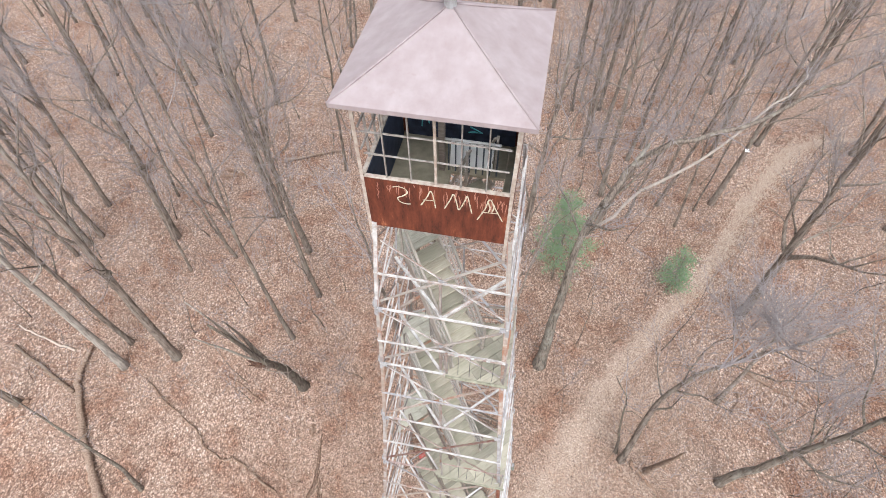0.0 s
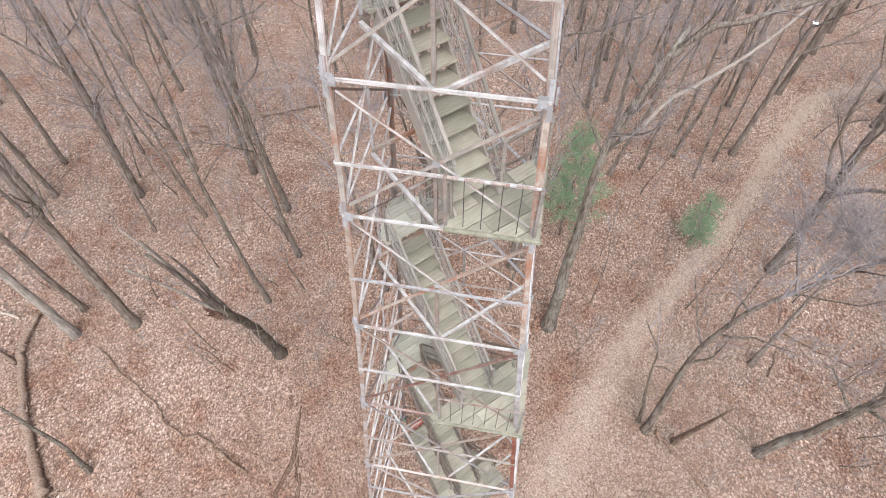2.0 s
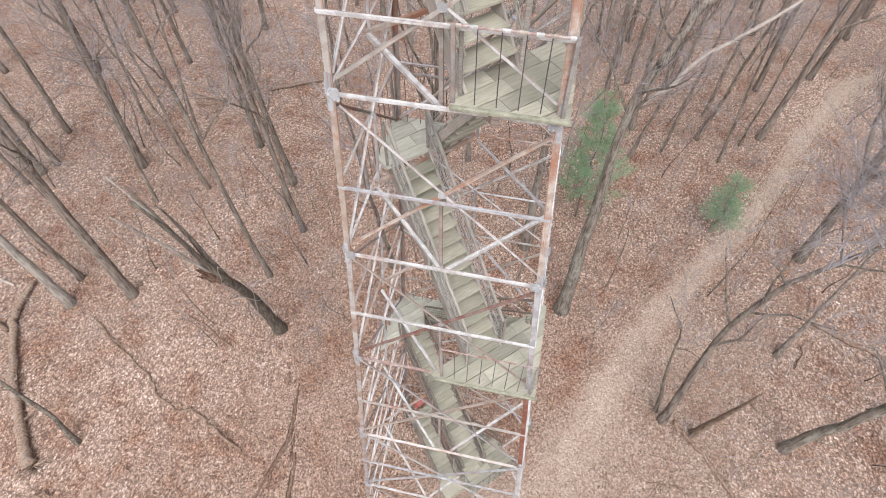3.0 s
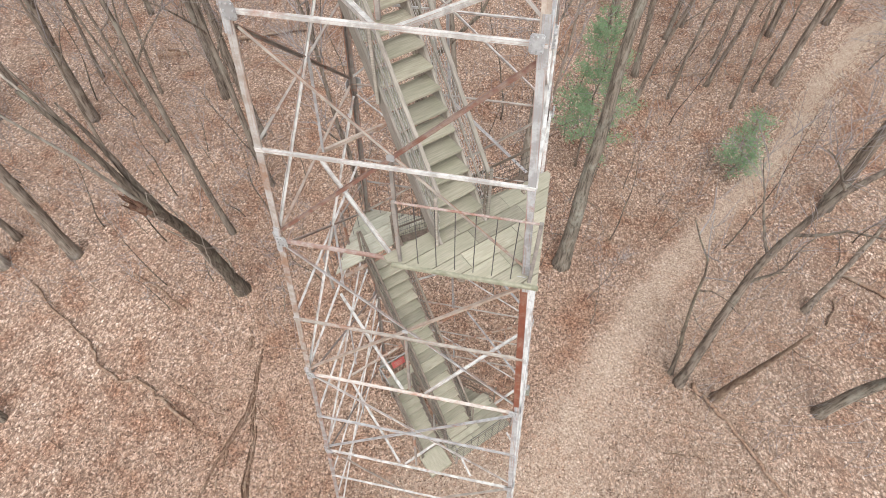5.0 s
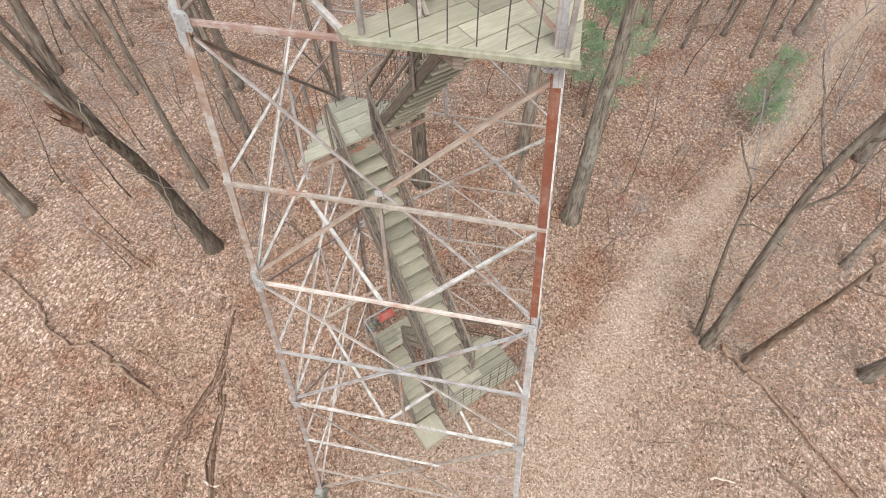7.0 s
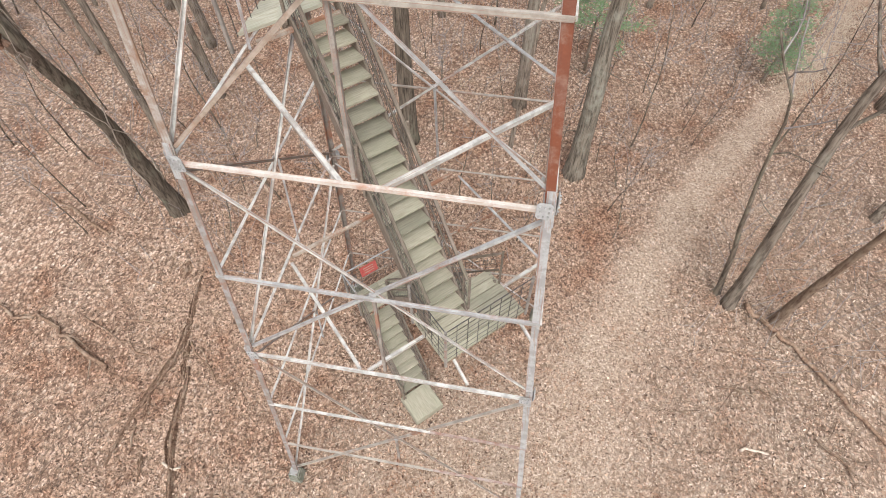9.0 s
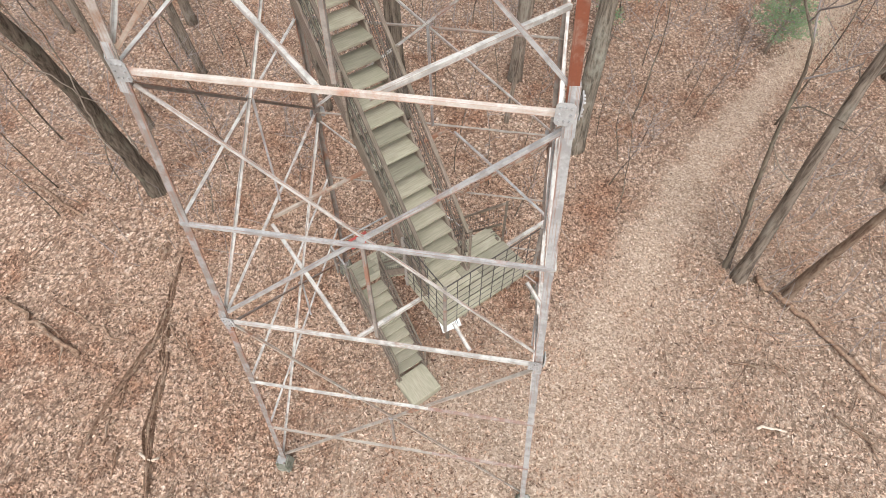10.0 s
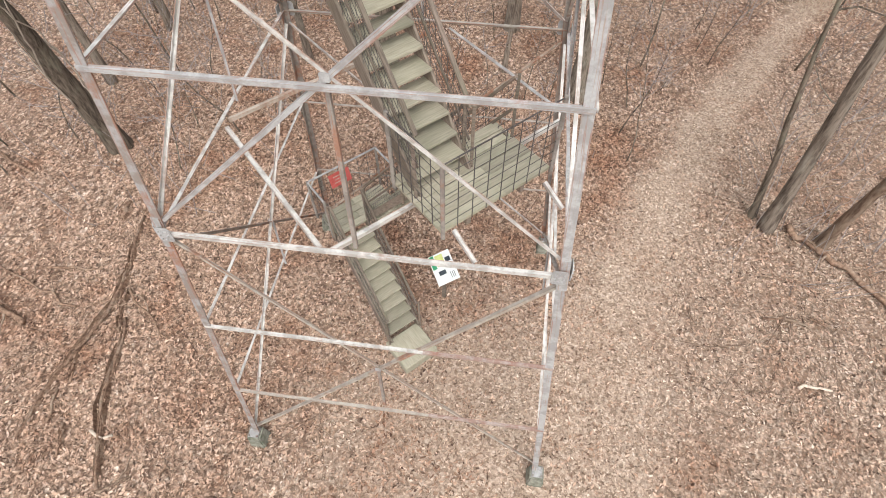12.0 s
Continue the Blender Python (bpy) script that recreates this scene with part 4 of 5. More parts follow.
    # pale letters sprayed by hand on the front panel
    strokes = [[(-0.60, 0.17), (-0.52, 0.20), (-0.42, 0.16), (-0.40, 0.08), (-0.46, 0.0), (-0.54, -0.06), (-0.52, -0.14), (-0.44, -0.18), (-0.36, -0.17)],
               [(-0.21, -0.16), (-0.12, 0.04), (-0.06, 0.20), (-0.02, 0.02), (0.0, -0.18)], [(-0.18, -0.03), (0.0, -0.01)],
               [(0.13, -0.16), (0.21, 0.06), (0.26, 0.20), (0.31, -0.02), (0.34, -0.14), (0.42, 0.10), (0.45, 0.20), (0.49, 0.0), (0.52, -0.18)],
               [(0.60, -0.32), (0.70, -0.04), (0.76, 0.20), (0.86, -0.04), (0.96, -0.28)], [(0.66, -0.12), (0.90, -0.10)], [(0.74, 0.12), (0.77, 0.0), (0.75, -0.10)], [(0.79, 0.14), (0.82, 0.02), (0.80, -0.09)]]
    lines = []
    for s in strokes:
        pts = [Vector((x * 0.94 - 0.01, -h - 0.029, 24.64 + z * 0.84)) for x, z in s]
        dense = []
        for i in range(len(pts) - 1):
            p0, p1, p2, p3 = pts[max(i - 1, 0)], pts[i], pts[i + 1], pts[min(i + 2, len(pts) - 1)]
            for f in (0, 0.2, 0.4, 0.6, 0.8):
                dense.append(0.5 * (2 * p1 + (p2 - p0) * f + (2 * p0 - 5 * p1 + 4 * p2 - p3) * f * f + (3 * p1 - p0 - 3 * p2 + p3) * f ** 3))
        dense.append(pts[-1])
        vs, fs = tube(dense, [0.0055 + 0.0055 * abs(math.sin(1.3 * i)) for i in range(len(dense))], 6)
        lines.append(([Vector((v.x, -h - 0.028 + (v.y + h + 0.029) * 0.25, v.z)) for v in vs], fs))
    child("sprayed_letters", mesh_of("sprayed_letters", *gather(lines), SPRAY), cab, "pale greenish-yellow hand-sprayed letters")
    rng = random.Random(8)
    for i in range(46):
        x, z = rng.uniform(-0.8, 0.92), 24.80 + rng.gauss(0, 0.05)
        run = rng.uniform(0.05, 0.26)
        p = [Vector((x + rng.gauss(0, 0.006), -h - 0.0275, z - run * j / 3)) for j in range(4)]
        vs, fs = tube(p, [0.003, 0.008, 0.006, 0.002], 5)
        child("paint_run", mesh_of("paint_run", [Vector((v.x, -h - 0.0275 + (v.y + h + 0.0275) * 0.2, v.z)) for v in vs], fs, SPRAY_PINK), cab, "faded run of paint")
    for i in range(9):
        x, z = rng.uniform(-0.8, 0.85), rng.uniform(24.2, 24.75)
        p = [Vector((x + rng.uniform(-0.13, 0.13), h - 0.045, z + rng.uniform(-0.12, 0.12))) for _ in range(5)]
        child("teal_scrawl", mesh_of("teal_scrawl", *tube(p, [0.012] * 5, 4), SPRAY_TEAL), cab, "teal spray-paint scrawl")


build_cab()


# ---- signs ----
def build_signs():
    c = at(-2.42, -0.05, 2.05)
    red = thing("warning_sign", "small weathered red sign with unreadable lettering on the landing rail", "sign", tuple(c + Vector((0, 0, 0.78))))
    turn = Matrix.Rotation(radians(45), 4, 'Z')
    part("panel", box_bm(0.46, 0.012, 0.29, 0.003), SIGN_RED, red, m=Matrix.Translation(RUN * 0.10) @ turn @ pose(0, 0, 0, -20, 0, 0))
    for i, w in enumerate((0.36, 0.30, 0.34)):
        part("text_bar", box_bm(w * 0.8, 0.004, 0.016, 0, (0, -0.009, 0.07 - 0.065 * i)), SILL, red, m=Matrix.Translation(RUN * 0.10) @ turn @ pose(0, 0, 0, -20, 0, 0))
    x, y = 0.47, 1.08
    board = thing("information_board", "tilted white information panel with green print on a dark post", "sign", (x, y, ground_z(x, y)))
    part("post", box_bm(0.09, 0.09, 1.22, 0.006, (0, 0, 0.55)), TIMBER_DARK, board)
    tilt = Matrix.Translation((0.0, -0.03, 1.26)) @ Matrix.Rotation(radians(-63), 4, 'Z') @ Matrix.Rotation(radians(16), 4, 'X')
    panel = part("panel", box_bm(0.80, 0.50, 0.02, 0.004), SIGN_WHITE, board, m=tilt)
    for w, hgt, px, py, mt in ((0.36, 0.10, -0.2, -0.18, SIGN_GREEN), (0.3, 0.18, -0.2, -0.02, SIGN_YELLOW), (0.12, 0.12, -0.16, 0.15, SIGN_DARK), (0.11, 0.16, 0.12, -0.06, SIGN_DARK), (0.16, 0.014, 0.25, 0.10, SIGN_DARK), (0.16, 0.014, 0.25, 0.14, SIGN_DARK), (0.16, 0.014, 0.25, 0.18, SIGN_DARK)):
        part("print", box_bm(w, hgt, 0.004, 0, (px, py, 0.0125)), mt, panel)


build_signs()

# ---- trees ----
def limb(rng, start, direction, length, r0, r1, segments, lift, wobble):
    pts, d, p = [start.copy()], direction.normalized(), start.copy()
    for i in range(segments):
        d = (d + Vector((rng.gauss(0, wobble), rng.gauss(0, wobble), rng.gauss(0, wobble) + lift))).normalized()
        p = p + d * (length / segments)
        pts.append(p.copy())
    return pts, [r0 + (r1 - r0) * (i / segments) ** 0.8 for i in range(segments + 1)]


def along(pts, s):
    k = s * (len(pts) - 1)
    i = min(int(k), len(pts) - 2)
    return pts[i].lerp(pts[i + 1], k - i), (pts[i + 1] - pts[i]).normalized()


def tree_shape(seed, height, r0, limbs=9, fine=1.0, lean=None, first=0.42, thin_above=None, thinner=0.42, fork=0, sway=1.0):
    """A bare tree: the trunk with its root flare, and the limbs, branches and twigs of its crown."""
    rng = random.Random(seed)
    lean = lean or [(0, 0, 0)]
    n = 16
    pts, radii = [], []
    wob = [Vector((0, 0, 0))]
    for i in range(n):
        wob.append(wob[-1] + Vector((rng.gauss(0, 0.055), rng.gauss(0, 0.055), 0)) * min(1, height / 16) * sway)
    for i in range(n + 1):
        s = i / n
        z = -0.35 + (height * 0.9 + 0.35) * s ** 1.15
        off = Vector((0, 0, 0))
        stops = [(0, 0, 0)] + list(lean)
        for a, b in zip(stops, stops[1:]):
            if z > a[2]:
                f = (z - a[2]) / max(0.01, b[2] - a[2])
                if f <= 1 or b == stops[-1]:
                    off = Vector((a[0] + (b[0] - a[0]) * min(f, 1.6), a[1] + (b[1] - a[1]) * min(f, 1.6), 0))
        pts.append(Vector((0, 0, z)) + wob[i] * (s ** 0.5) + off)
        thin = thinner if thin_above and z > thin_above else 1.0
        radii.append(r0 * (1.0 - 0.80 * s) * thin * (1 + 0.35 * math.exp(-max(z, 0) / 0.3)))
    trunk = tube(pts, radii, 10)
    for k, v in enumerate(trunk[0]):
        c = pts[k // 10]
        trunk[0][k] = c + (v - c) * (1 + 0.16 * noise.noise(Vector((v.x * 5, v.y * 5, v.z * 1.3 + seed))))
    pieces = []
    for i in range(fork):
        s = first + rng.uniform(-0.08, 0.12)
        p, d = along(pts, s)
        a = rng.uniform(0, 6.28)
        r = r0 * (1 - 0.8 * s) * rng.uniform(0.6, 0.85)
        lp, lr = limb(rng, p, d + Vector((math.cos(a), math.sin(a), 0)) * rng.uniform(0.3, 0.7), height * rng.uniform(0.3, 0.45), r, 0.02, 8, 0.06, 0.10)
        pieces.append(tube(lp, lr, 6, False))
        for j in range(5):
            q, e = along(lp, rng.uniform(0.3, 1.0))
            bp, br = limb(rng, q, e + Vector((rng.gauss(0, 0.7), rng.gauss(0, 0.7), 0.1)), height * rng.uniform(0.08, 0.17), r * 0.35, 0.006, 4, 0.05, 0.2)
            pieces.append(tube(bp, br, 4, False))
            for t in range(7):
                w, g = along(bp, rng.uniform(0.2, 1.0))
                tp, tr = limb(rng, w, (g + Vector((rng.gauss(0, 0.6), rng.gauss(0, 0.6), rng.gauss(0.2, 0.5)))).normalized(), rng.uniform(0.6, 1.5), 0.008, 0.003, 1, 0.05, 0.25)
                pieces.append(tube(tp, tr, 3, False))
    for i in range(limbs):
        s = first + (0.97 - first) * (i + rng.random()) / limbs
        p, d = along(pts, s)
        a = i * 2.4 + rng.uniform(-0.6, 0.6)
        up = rng.uniform(0.7, 1.9)
        dirn = Vector((math.cos(a), math.sin(a), up))
        length = height * rng.uniform(0.16, 0.30) * (1.15 - 0.55 * s)
        r = max(0.02, r0 * (1 - 0.8 * s) * rng.uniform(0.38, 0.6))
        lp, lr = limb(rng, p, dirn, length, r, 0.012, 6, 0.09, 0.16)
        pieces.append(tube(lp, lr, 6, False))
        for j in range(int(5 * fine) + 1):
            bs = rng.uniform(0.25, 1.0)
            q, e = along(lp, bs)
            bd = (e + Vector((rng.gauss(0, 0.6), rng.gauss(0, 0.6), rng.gauss(0.25, 0.4)))).normalized()
            bl = length * rng.uniform(0.3, 0.6)
            bp, br = limb(rng, q, bd, bl, max(0.010, r * 0.45 * (1.1 - bs)), 0.005, 3, 0.06, 0.22)
            pieces.append(tube(bp, br, 3, False))
            for t in range(int(7 * fine)):
                w, g = along(bp, rng.uniform(0.2, 1.0))
                td = (g + Vector((rng.gauss(0, 0.6), rng.gauss(0, 0.6), rng.gauss(0.2, 0.5)))).normalized()
                tp, tr = limb(rng, w, td, rng.uniform(0.6, 1.5), 0.009, 0.004, 1, 0.05, 0.25)
                pieces.append(tube(tp, tr, 3, False))
    for i in range(3):
        p, d = along(pts, rng.uniform(0.15, first))
        a = rng.uniform(0, 6.28)
        lp, lr = limb(rng, p, Vector((math.cos(a), math.sin(a), rng.uniform(0, 0.7))), rng.uniform(0.5, 1.8), 0.022, 0.006, 4, 0.02, 0.2)
        pieces.append(tube(lp, lr, 4, False))
    stout = [1 if (t[0][0] - t[0][1]).length > 0.024 else 0 for t in pieces]
    return trunk, (*gather(pieces), [k for t, k in zip(pieces, stout) for _ in t[1]])


def make_tree(seed, height, r0, limbs=9, fine=1.0, lean=None, first=0.42, label="", at_xy=None, thin_above=None, thinner=0.42, fork=0, bark=None, sway=1.0):
    trunk, crown = tree_shape(seed, height, r0, limbs, fine, lean, first, thin_above, thinner, fork, sway)
    tree = thing("tree", label or "bare grey-brown woodland tree rooted in fallen leaves", "tree", group="bare woodland trees")
    if at_xy:
        tree.location = (at_xy[0], at_xy[1], ground_z(*at_xy))
    child("trunk", mesh_of("trunk", *trunk, bark or BARK, True), tree)
    me = mesh_of("crown", *crown[:2], TWIG, True)
    me.materials.append(bark or BARK)
    me.polygons.foreach_set("material_index", np.array(crown[2], dtype=np.int32))
    child("crown", me, tree, "leafless grey limbs and twigs")
    return tree


def plant(template, x, y, scale, turn, sz=1.0):
    c = copy_thing(template, Matrix.Translation((x, y, ground_z(x, y))) @ Matrix.Rotation(turn, 4, 'Z'))
    c.scale = (scale, scale, sz)
    return c


# trees that stand near the tower, each as it grows: x, y, trunk radius, height
broken = make_tree(11, 14, 0.31, 0, 0.8, [(0.3, -0.75, 4), (0.7, -2.1, 8.2), (0.2, -2.75, 12)], 0.86, "leaning dark tree with a torn knot, bent over the leaf litter", (-9.7, 4.95), 8.4, 0.78, bark=BARK_DARK)
def splintered(tree_x, tree_y):
    """The torn wood where the leaning tree's top broke over."""
    rng = random.Random(6)
    stub = thing("broken_limb", "torn red-brown splintered wood on a leaning tree", "branch", (0, 0, 0))
    base = Vector((tree_x + 0.70, tree_y - 2.28, ground_z(tree_x, tree_y) + 8.3))
    for i in range(8):
        d = Vector((-0.32 + rng.gauss(0, 0.10), -0.22 + rng.gauss(0, 0.08), 0.9))
        start = base + Vector((rng.gauss(-0.06, 0.07), rng.gauss(0, 0.04), rng.uniform(-0.35, 0.2)))
        lp, lr = limb(rng, start, d, rng.uniform(0.4, 1.0), 0.075, 0.012, 4, 0.0, 0.07)
        child("splinter", mesh_of("splinter", *tube(lp, lr, 5), TORN), stub)
    lp, lr = limb(rng, base + Vector((0.02, 0.02, -0.15)), Vector((-1.0, -0.2, 0.25)), 0.48, 0.13, 0.10, 3, 0.0, 0.06)
    child("snapped_end", mesh_of("snapped_end", *tube(lp, lr, 7), TORN), stub, "short snapped stub")


splintered(-9.7, 4.95)


def split_stems(tree):
    """Stems that carry on past the break, pressed together and then parting."""
    rng = random.Random(61)
    for x, y, z, dx, dy, length, r, look in ((0.78, -1.98, 7.5, -0.09, 0.02, 4.4, 0.16, BARK), (0.70, -2.16, 7.8, -0.16, -0.05, 5.4, 0.12, BARK),
                                            (0.62, -2.05, 7.9, -0.26, 0.02, 5.0, 0.085, BARK_PALE), (0.72, -2.2, 8.0, -0.20, -0.16, 5.0, 0.07, BARK_PALE)):
        lp, lr = limb(rng, Vector((x, y, z)), Vector((dx, dy, 1.0)), length, r, 0.025, 9, 0.0, 0.05)
        child("stem", mesh_of("stem", *tube(lp, lr, 8), look, True), tree, "grey stem beside the break")


split_stems(broken)
leaner = make_tree(12, 16.5, 0.19, 9, 0.9, [(-0.3, 0.3, 8), (0.3, 0.2, 11), (2.4, 0.3, 14)], 0.5, "slender grey tree leaning out from a twin base", (8.5, 4.25))
make_tree(13, 9.4, 0.095, 4, 0.3, [(-0.3, 0.05, 2.0), (-0.85, 0.05, 4.6), (-1.35, 0.12, 7.15), (-1.8, 0.3, 7.9)], 0.78, "thin crooked stem beside a leaning twin", (8.2, 4.62), bark=BARK_DARK)
mossy = make_tree(14, 18, 0.36, 6, 1.0, [(0.2, 0.1, 12.5), (1.25, 1.2, 15.0)], 0.74, "stout mossy tree with rough grey bark near the tower", (3.65, 8.95), bark=BARK_MOSSY)
make_tree(15, 18, 0.225, 11, 1.5, [(0.15, -0.35, 8)], 0.4, "grey-brown mossy-barked tree leaning outward over fallen wood", (13.55, 4.15), bark=BARK_MOSSY)
make_tree(16, 8.3, 0.17, 0, 0.2, [(-0.5, -1.3, 7.5)], 0.9, "broken leaning snag without a crown", (9.8, 3.97), bark=DEADWOOD, sway=0.25)
make_tree(24, 9.0, 0.14, 4, 0.5, [(0.7, 1.0, 2.8), (2.0, 2.7, 7.0)], 0.6, "slender grey-brown tree leaning away among fallen limbs", (13.87, 8.66))
make_tree(17, 23, 0.33, 9, 1.0, None, 0.45, "straight dark oak trunk behind the tower", (-2.55, 9.75), bark=BARK_DARK)
make_tree(18, 21, 0.26, 8, 1.0, [(0.3, 0.2, 10)], 0.45, "straight grey trunk behind the stairs", (1.35, 12.4))
make_tree(19, 20, 0.15, 7, 0.9, [(-0.4, 0, 10)], 0.5, "tall slim straight tree with a bare bole", (-11.5, 7.85))
make_tree(20, 22, 0.28, 9, 1.0, [(0.4, 0, 10)], 0.5, "tall straight grey tree on the leafy floor", (-18.0, 5.25))
make_tree(21, 21, 0.26, 8, 1.0, [(-0.4, 0.1, 10)], 0.5, "tall pale grey tree rooted in fallen leaves", (-20.8, 4.05), bark=BARK_PALE)
make_tree(22, 21, 0.30, 11, 1.5, [(-0.5, 0.3, 10)], 0.4, "stout dark tree beside the footpath", (15.8, 14.8), fork=2)

make_tree(23, 6.0, 0.14, 4, 0.5, [(-0.55, 0.5, 1.6), (-2.2, 1.0, 2.9), (-4.6, 1.8, 4.6)], 0.6, "bent slender tree arching low over the leaf litter", (-16.25, -2.09), bark=BARK_DARK)
TEMPLATES = [make_tree(40 + i, 21 + (i % 3), 0.22, 10, 1.4, [(0.5 * math.cos(i * 2.1), 0.5 * math.sin(i * 2.1), 10)], 0.40 + 0.03 * (i % 3), "", xy, fork=(0, 1, 2)[i % 3])
             for i, xy in enumerate([(-22.5, 13.8), (-16.0, 16.9), (-12.8, 14.4), (14.8, 24.1), (-28.2, 12.0), (16.1, 40.0)])]
SLIM = [make_tree(60 + i, 15 + 2 * i, 0.10, 8, 0.8, [(0.8 * math.cos(i * 2.6), 0.8 * math.sin(i * 2.6), 9)], 0.45, "slim bare understorey tree", xy)
        for i, xy in enumerate([(-20.1, 11.3), (-18.0, 13.2), (8.7, 21.6), (-24.2, 17.4)])]
rng = random.Random(21)
taken = [(-9.7, 5), (8.4, 4.4), (3.65, 9), (13.5, 4.1), (10, 4), (-2.5, 9.7), (1.35, 12.4), (-11.5, 7.9), (-18, 5.2), (-20.8, 4), (15.8, 14.8),
         (-22.5, 13.8), (-16, 16.9), (-12.8, 14.4), (14.8, 24.1), (-28.2, 12), (16.1, 40), (-20.1, 11.3), (-18, 13.2), (8.7, 21.6), (-24.2, 17.4), (13.9, 8.7)]
STOUT_AT = [(-21.2, 5.6, 0.8), (-28.9, 15.6, 0.8), (-27.8, 12.9, 0.8), (-25.7, 0.8, 1.0), (5.7, 29.8, 0.75), (6.5, 28.2, 0.8), (8.8, 27.6, 0.8), (15.2, 29.3, 0.95), (-21.0, 29.3, 0.8), (-32.1, 15.6, 0.9), (-37.2, 20.3, 0.9), (-35.4, 25.5, 0.85), (6.4, 33.2, 0.85), (6.9, 23.4, 0.95), (-2.9, 18.4, 0.8),
            (-24.7, 24.1, 0.75), (-30, 26.3, 0.8), (22.4, 36.8, 1.0), (4.2, 38.8, 0.8), (-10.9, 11.1, 0.8), (24.4, 40.4, 1.1), (5.2, 27.3, 0.7)]
SLIM_AT = [(12.1, 21.4, 1.0), (13.5, 23.1, 0.8), (-19.9, 16.6, 0.9), (-12.5, 12.6, 0.7), (4.9, 34.1, 1.3), (4.2, 32.7, 1.2), (9.8, 29.1, 1.3), (11.5, 25.6, 1.3), (-5.3, 9.7, 1.3), (10.9, 23.2, 1.4), (6.8, 20.7, 1.4), (-12.6, 22.4, 1.2), (-17.5, 12.9, 0.9), (1.25, 9.9, 0.8), (-28.5, 11, 1.4)]
for x, y, k in STOUT_AT:
    plant(rng.choice(TEMPLATES), x, y, k, rng.uniform(0, 6.28), rng.uniform(0.9, 1.05))
for x, y, k in SLIM_AT:
    plant(rng.choice(SLIM), x, y, k, rng.uniform(0, 6.28), rng.uniform(0.85, 1.05))
taken += [(x, y) for x, y, k in STOUT_AT + SLIM_AT]
TEMPLATES[0].scale = (1.4, 1.4, 1.0)   # the stoutest of them


def free_spot(x, y, gap):
    if -19 < x < 18 and -12 < y < 15.5 or -30 < x < 18 and y < 4.5 or -33 < x < 23 and 4 < y < 25 or math.hypot(x, y + 6) < 12:
        return False
    if np.min(np.hypot(_path[:, 0] - x, _path[:, 1] - y) - _path[:, 2]) < 1.0:
        return False
    return all(math.hypot(x - a, y - b) > gap for a, b in taken)


spots = []
while len(spots) < 400:
    x, y = rng.uniform(-62, 62), rng.uniform(-34, 85)
    if free_spot(x, y, 2.5):
        taken.append((x, y))
        spots.append((x, y))
spots.sort(key=lambda p: math.hypot(p[0], p[1] - 6))
for x, y in spots[:165]:
    stout = rng.random() < 0.5
    plant(rng.choice(TEMPLATES if stout else SLIM), x, y, rng.uniform(0.65, 1.1) * (1.0 if stout else 1.25), rng.uniform(0, 6.28), rng.uniform(0.85, 1.1))


def build_far_woods():
    """The trees beyond, joined."""
    shapes = [tree_shape(90 + i, 20, 0.2, 8, 0.5, [(0.5, 0.4 - 0.3 * i, 10)], 0.42) for i in range(3)]
    verts, faces, slots = [], [], []
    for x, y in spots[165:]:
        trunk, crown = shapes[rng.randrange(3)]
        m = Matrix.Translation((x, y, ground_z(x, y))) @ Matrix.Rotation(rng.uniform(0, 6.28), 4, 'Z') @ Matrix.Scale(rng.uniform(0.65, 1.15), 4)
        for slot, (v, f) in enumerate((trunk, crown[:2])):
            o = len(verts)
            verts += [m @ p for p in v]
            faces += [tuple(k + o for k in face) for face in f]
            slots += [slot] * len(f)
    me = mesh_of("far_woods", verts, faces, BARK, True)
    me.materials.append(TWIG)
    me.polygons.foreach_set("material_index", np.array(slots, dtype=np.int32))
    tagged(new("far_woods", me), "bare grey trees of the wood beyond", "woods", kind="stuff")


build_far_woods()


# saplings and brush in the understorey
def make_sapling(seed, height, xy):
    rng = random.Random(seed)
    tree = thing("sapling", "thin bare sapling standing in fallen leaves", "sapling", (xy[0], xy[1], ground_z(*xy)), "bare saplings")
    lp, lr = limb(rng, Vector((0, 0, -0.1)), Vector((rng.gauss(0, 0.15), rng.gauss(0, 0.15), 1)), height, 0.011 + height * 0.0045, 0.006, 9, 0.03, 0.1)
    child("trunk", mesh_of("trunk", *tube(lp, lr, 6), BARK_DARK, True), tree)
    pieces = []
    for i in range(12):
        q, e = along(lp, 0.3 + 0.68 * (i + rng.random()) / 12)
        a = rng.uniform(0, 6.28)
        bp, br = limb(rng, q, Vector((math.cos(a), math.sin(a), rng.uniform(0.3, 1.0))), height * rng.uniform(0.12, 0.3), 0.012, 0.004, 4, 0.04, 0.2)
        pieces.append(tube(bp, br, 4, False))
        for t in range(4):
            w, g = along(bp, rng.uniform(0.3, 1.0))
            tp, tr = limb(rng, w, (g + Vector((rng.gauss(0, 0.6), rng.gauss(0, 0.6), 0.3))).normalized(), rng.uniform(0.25, 0.7), 0.006, 0.003, 2, 0.03, 0.25)
            pieces.append(tube(tp, tr, 3, False))
    child("crown", mesh_of("crown", *gather(pieces), TWIG, True), tree, "leafless twigs")
    return tree


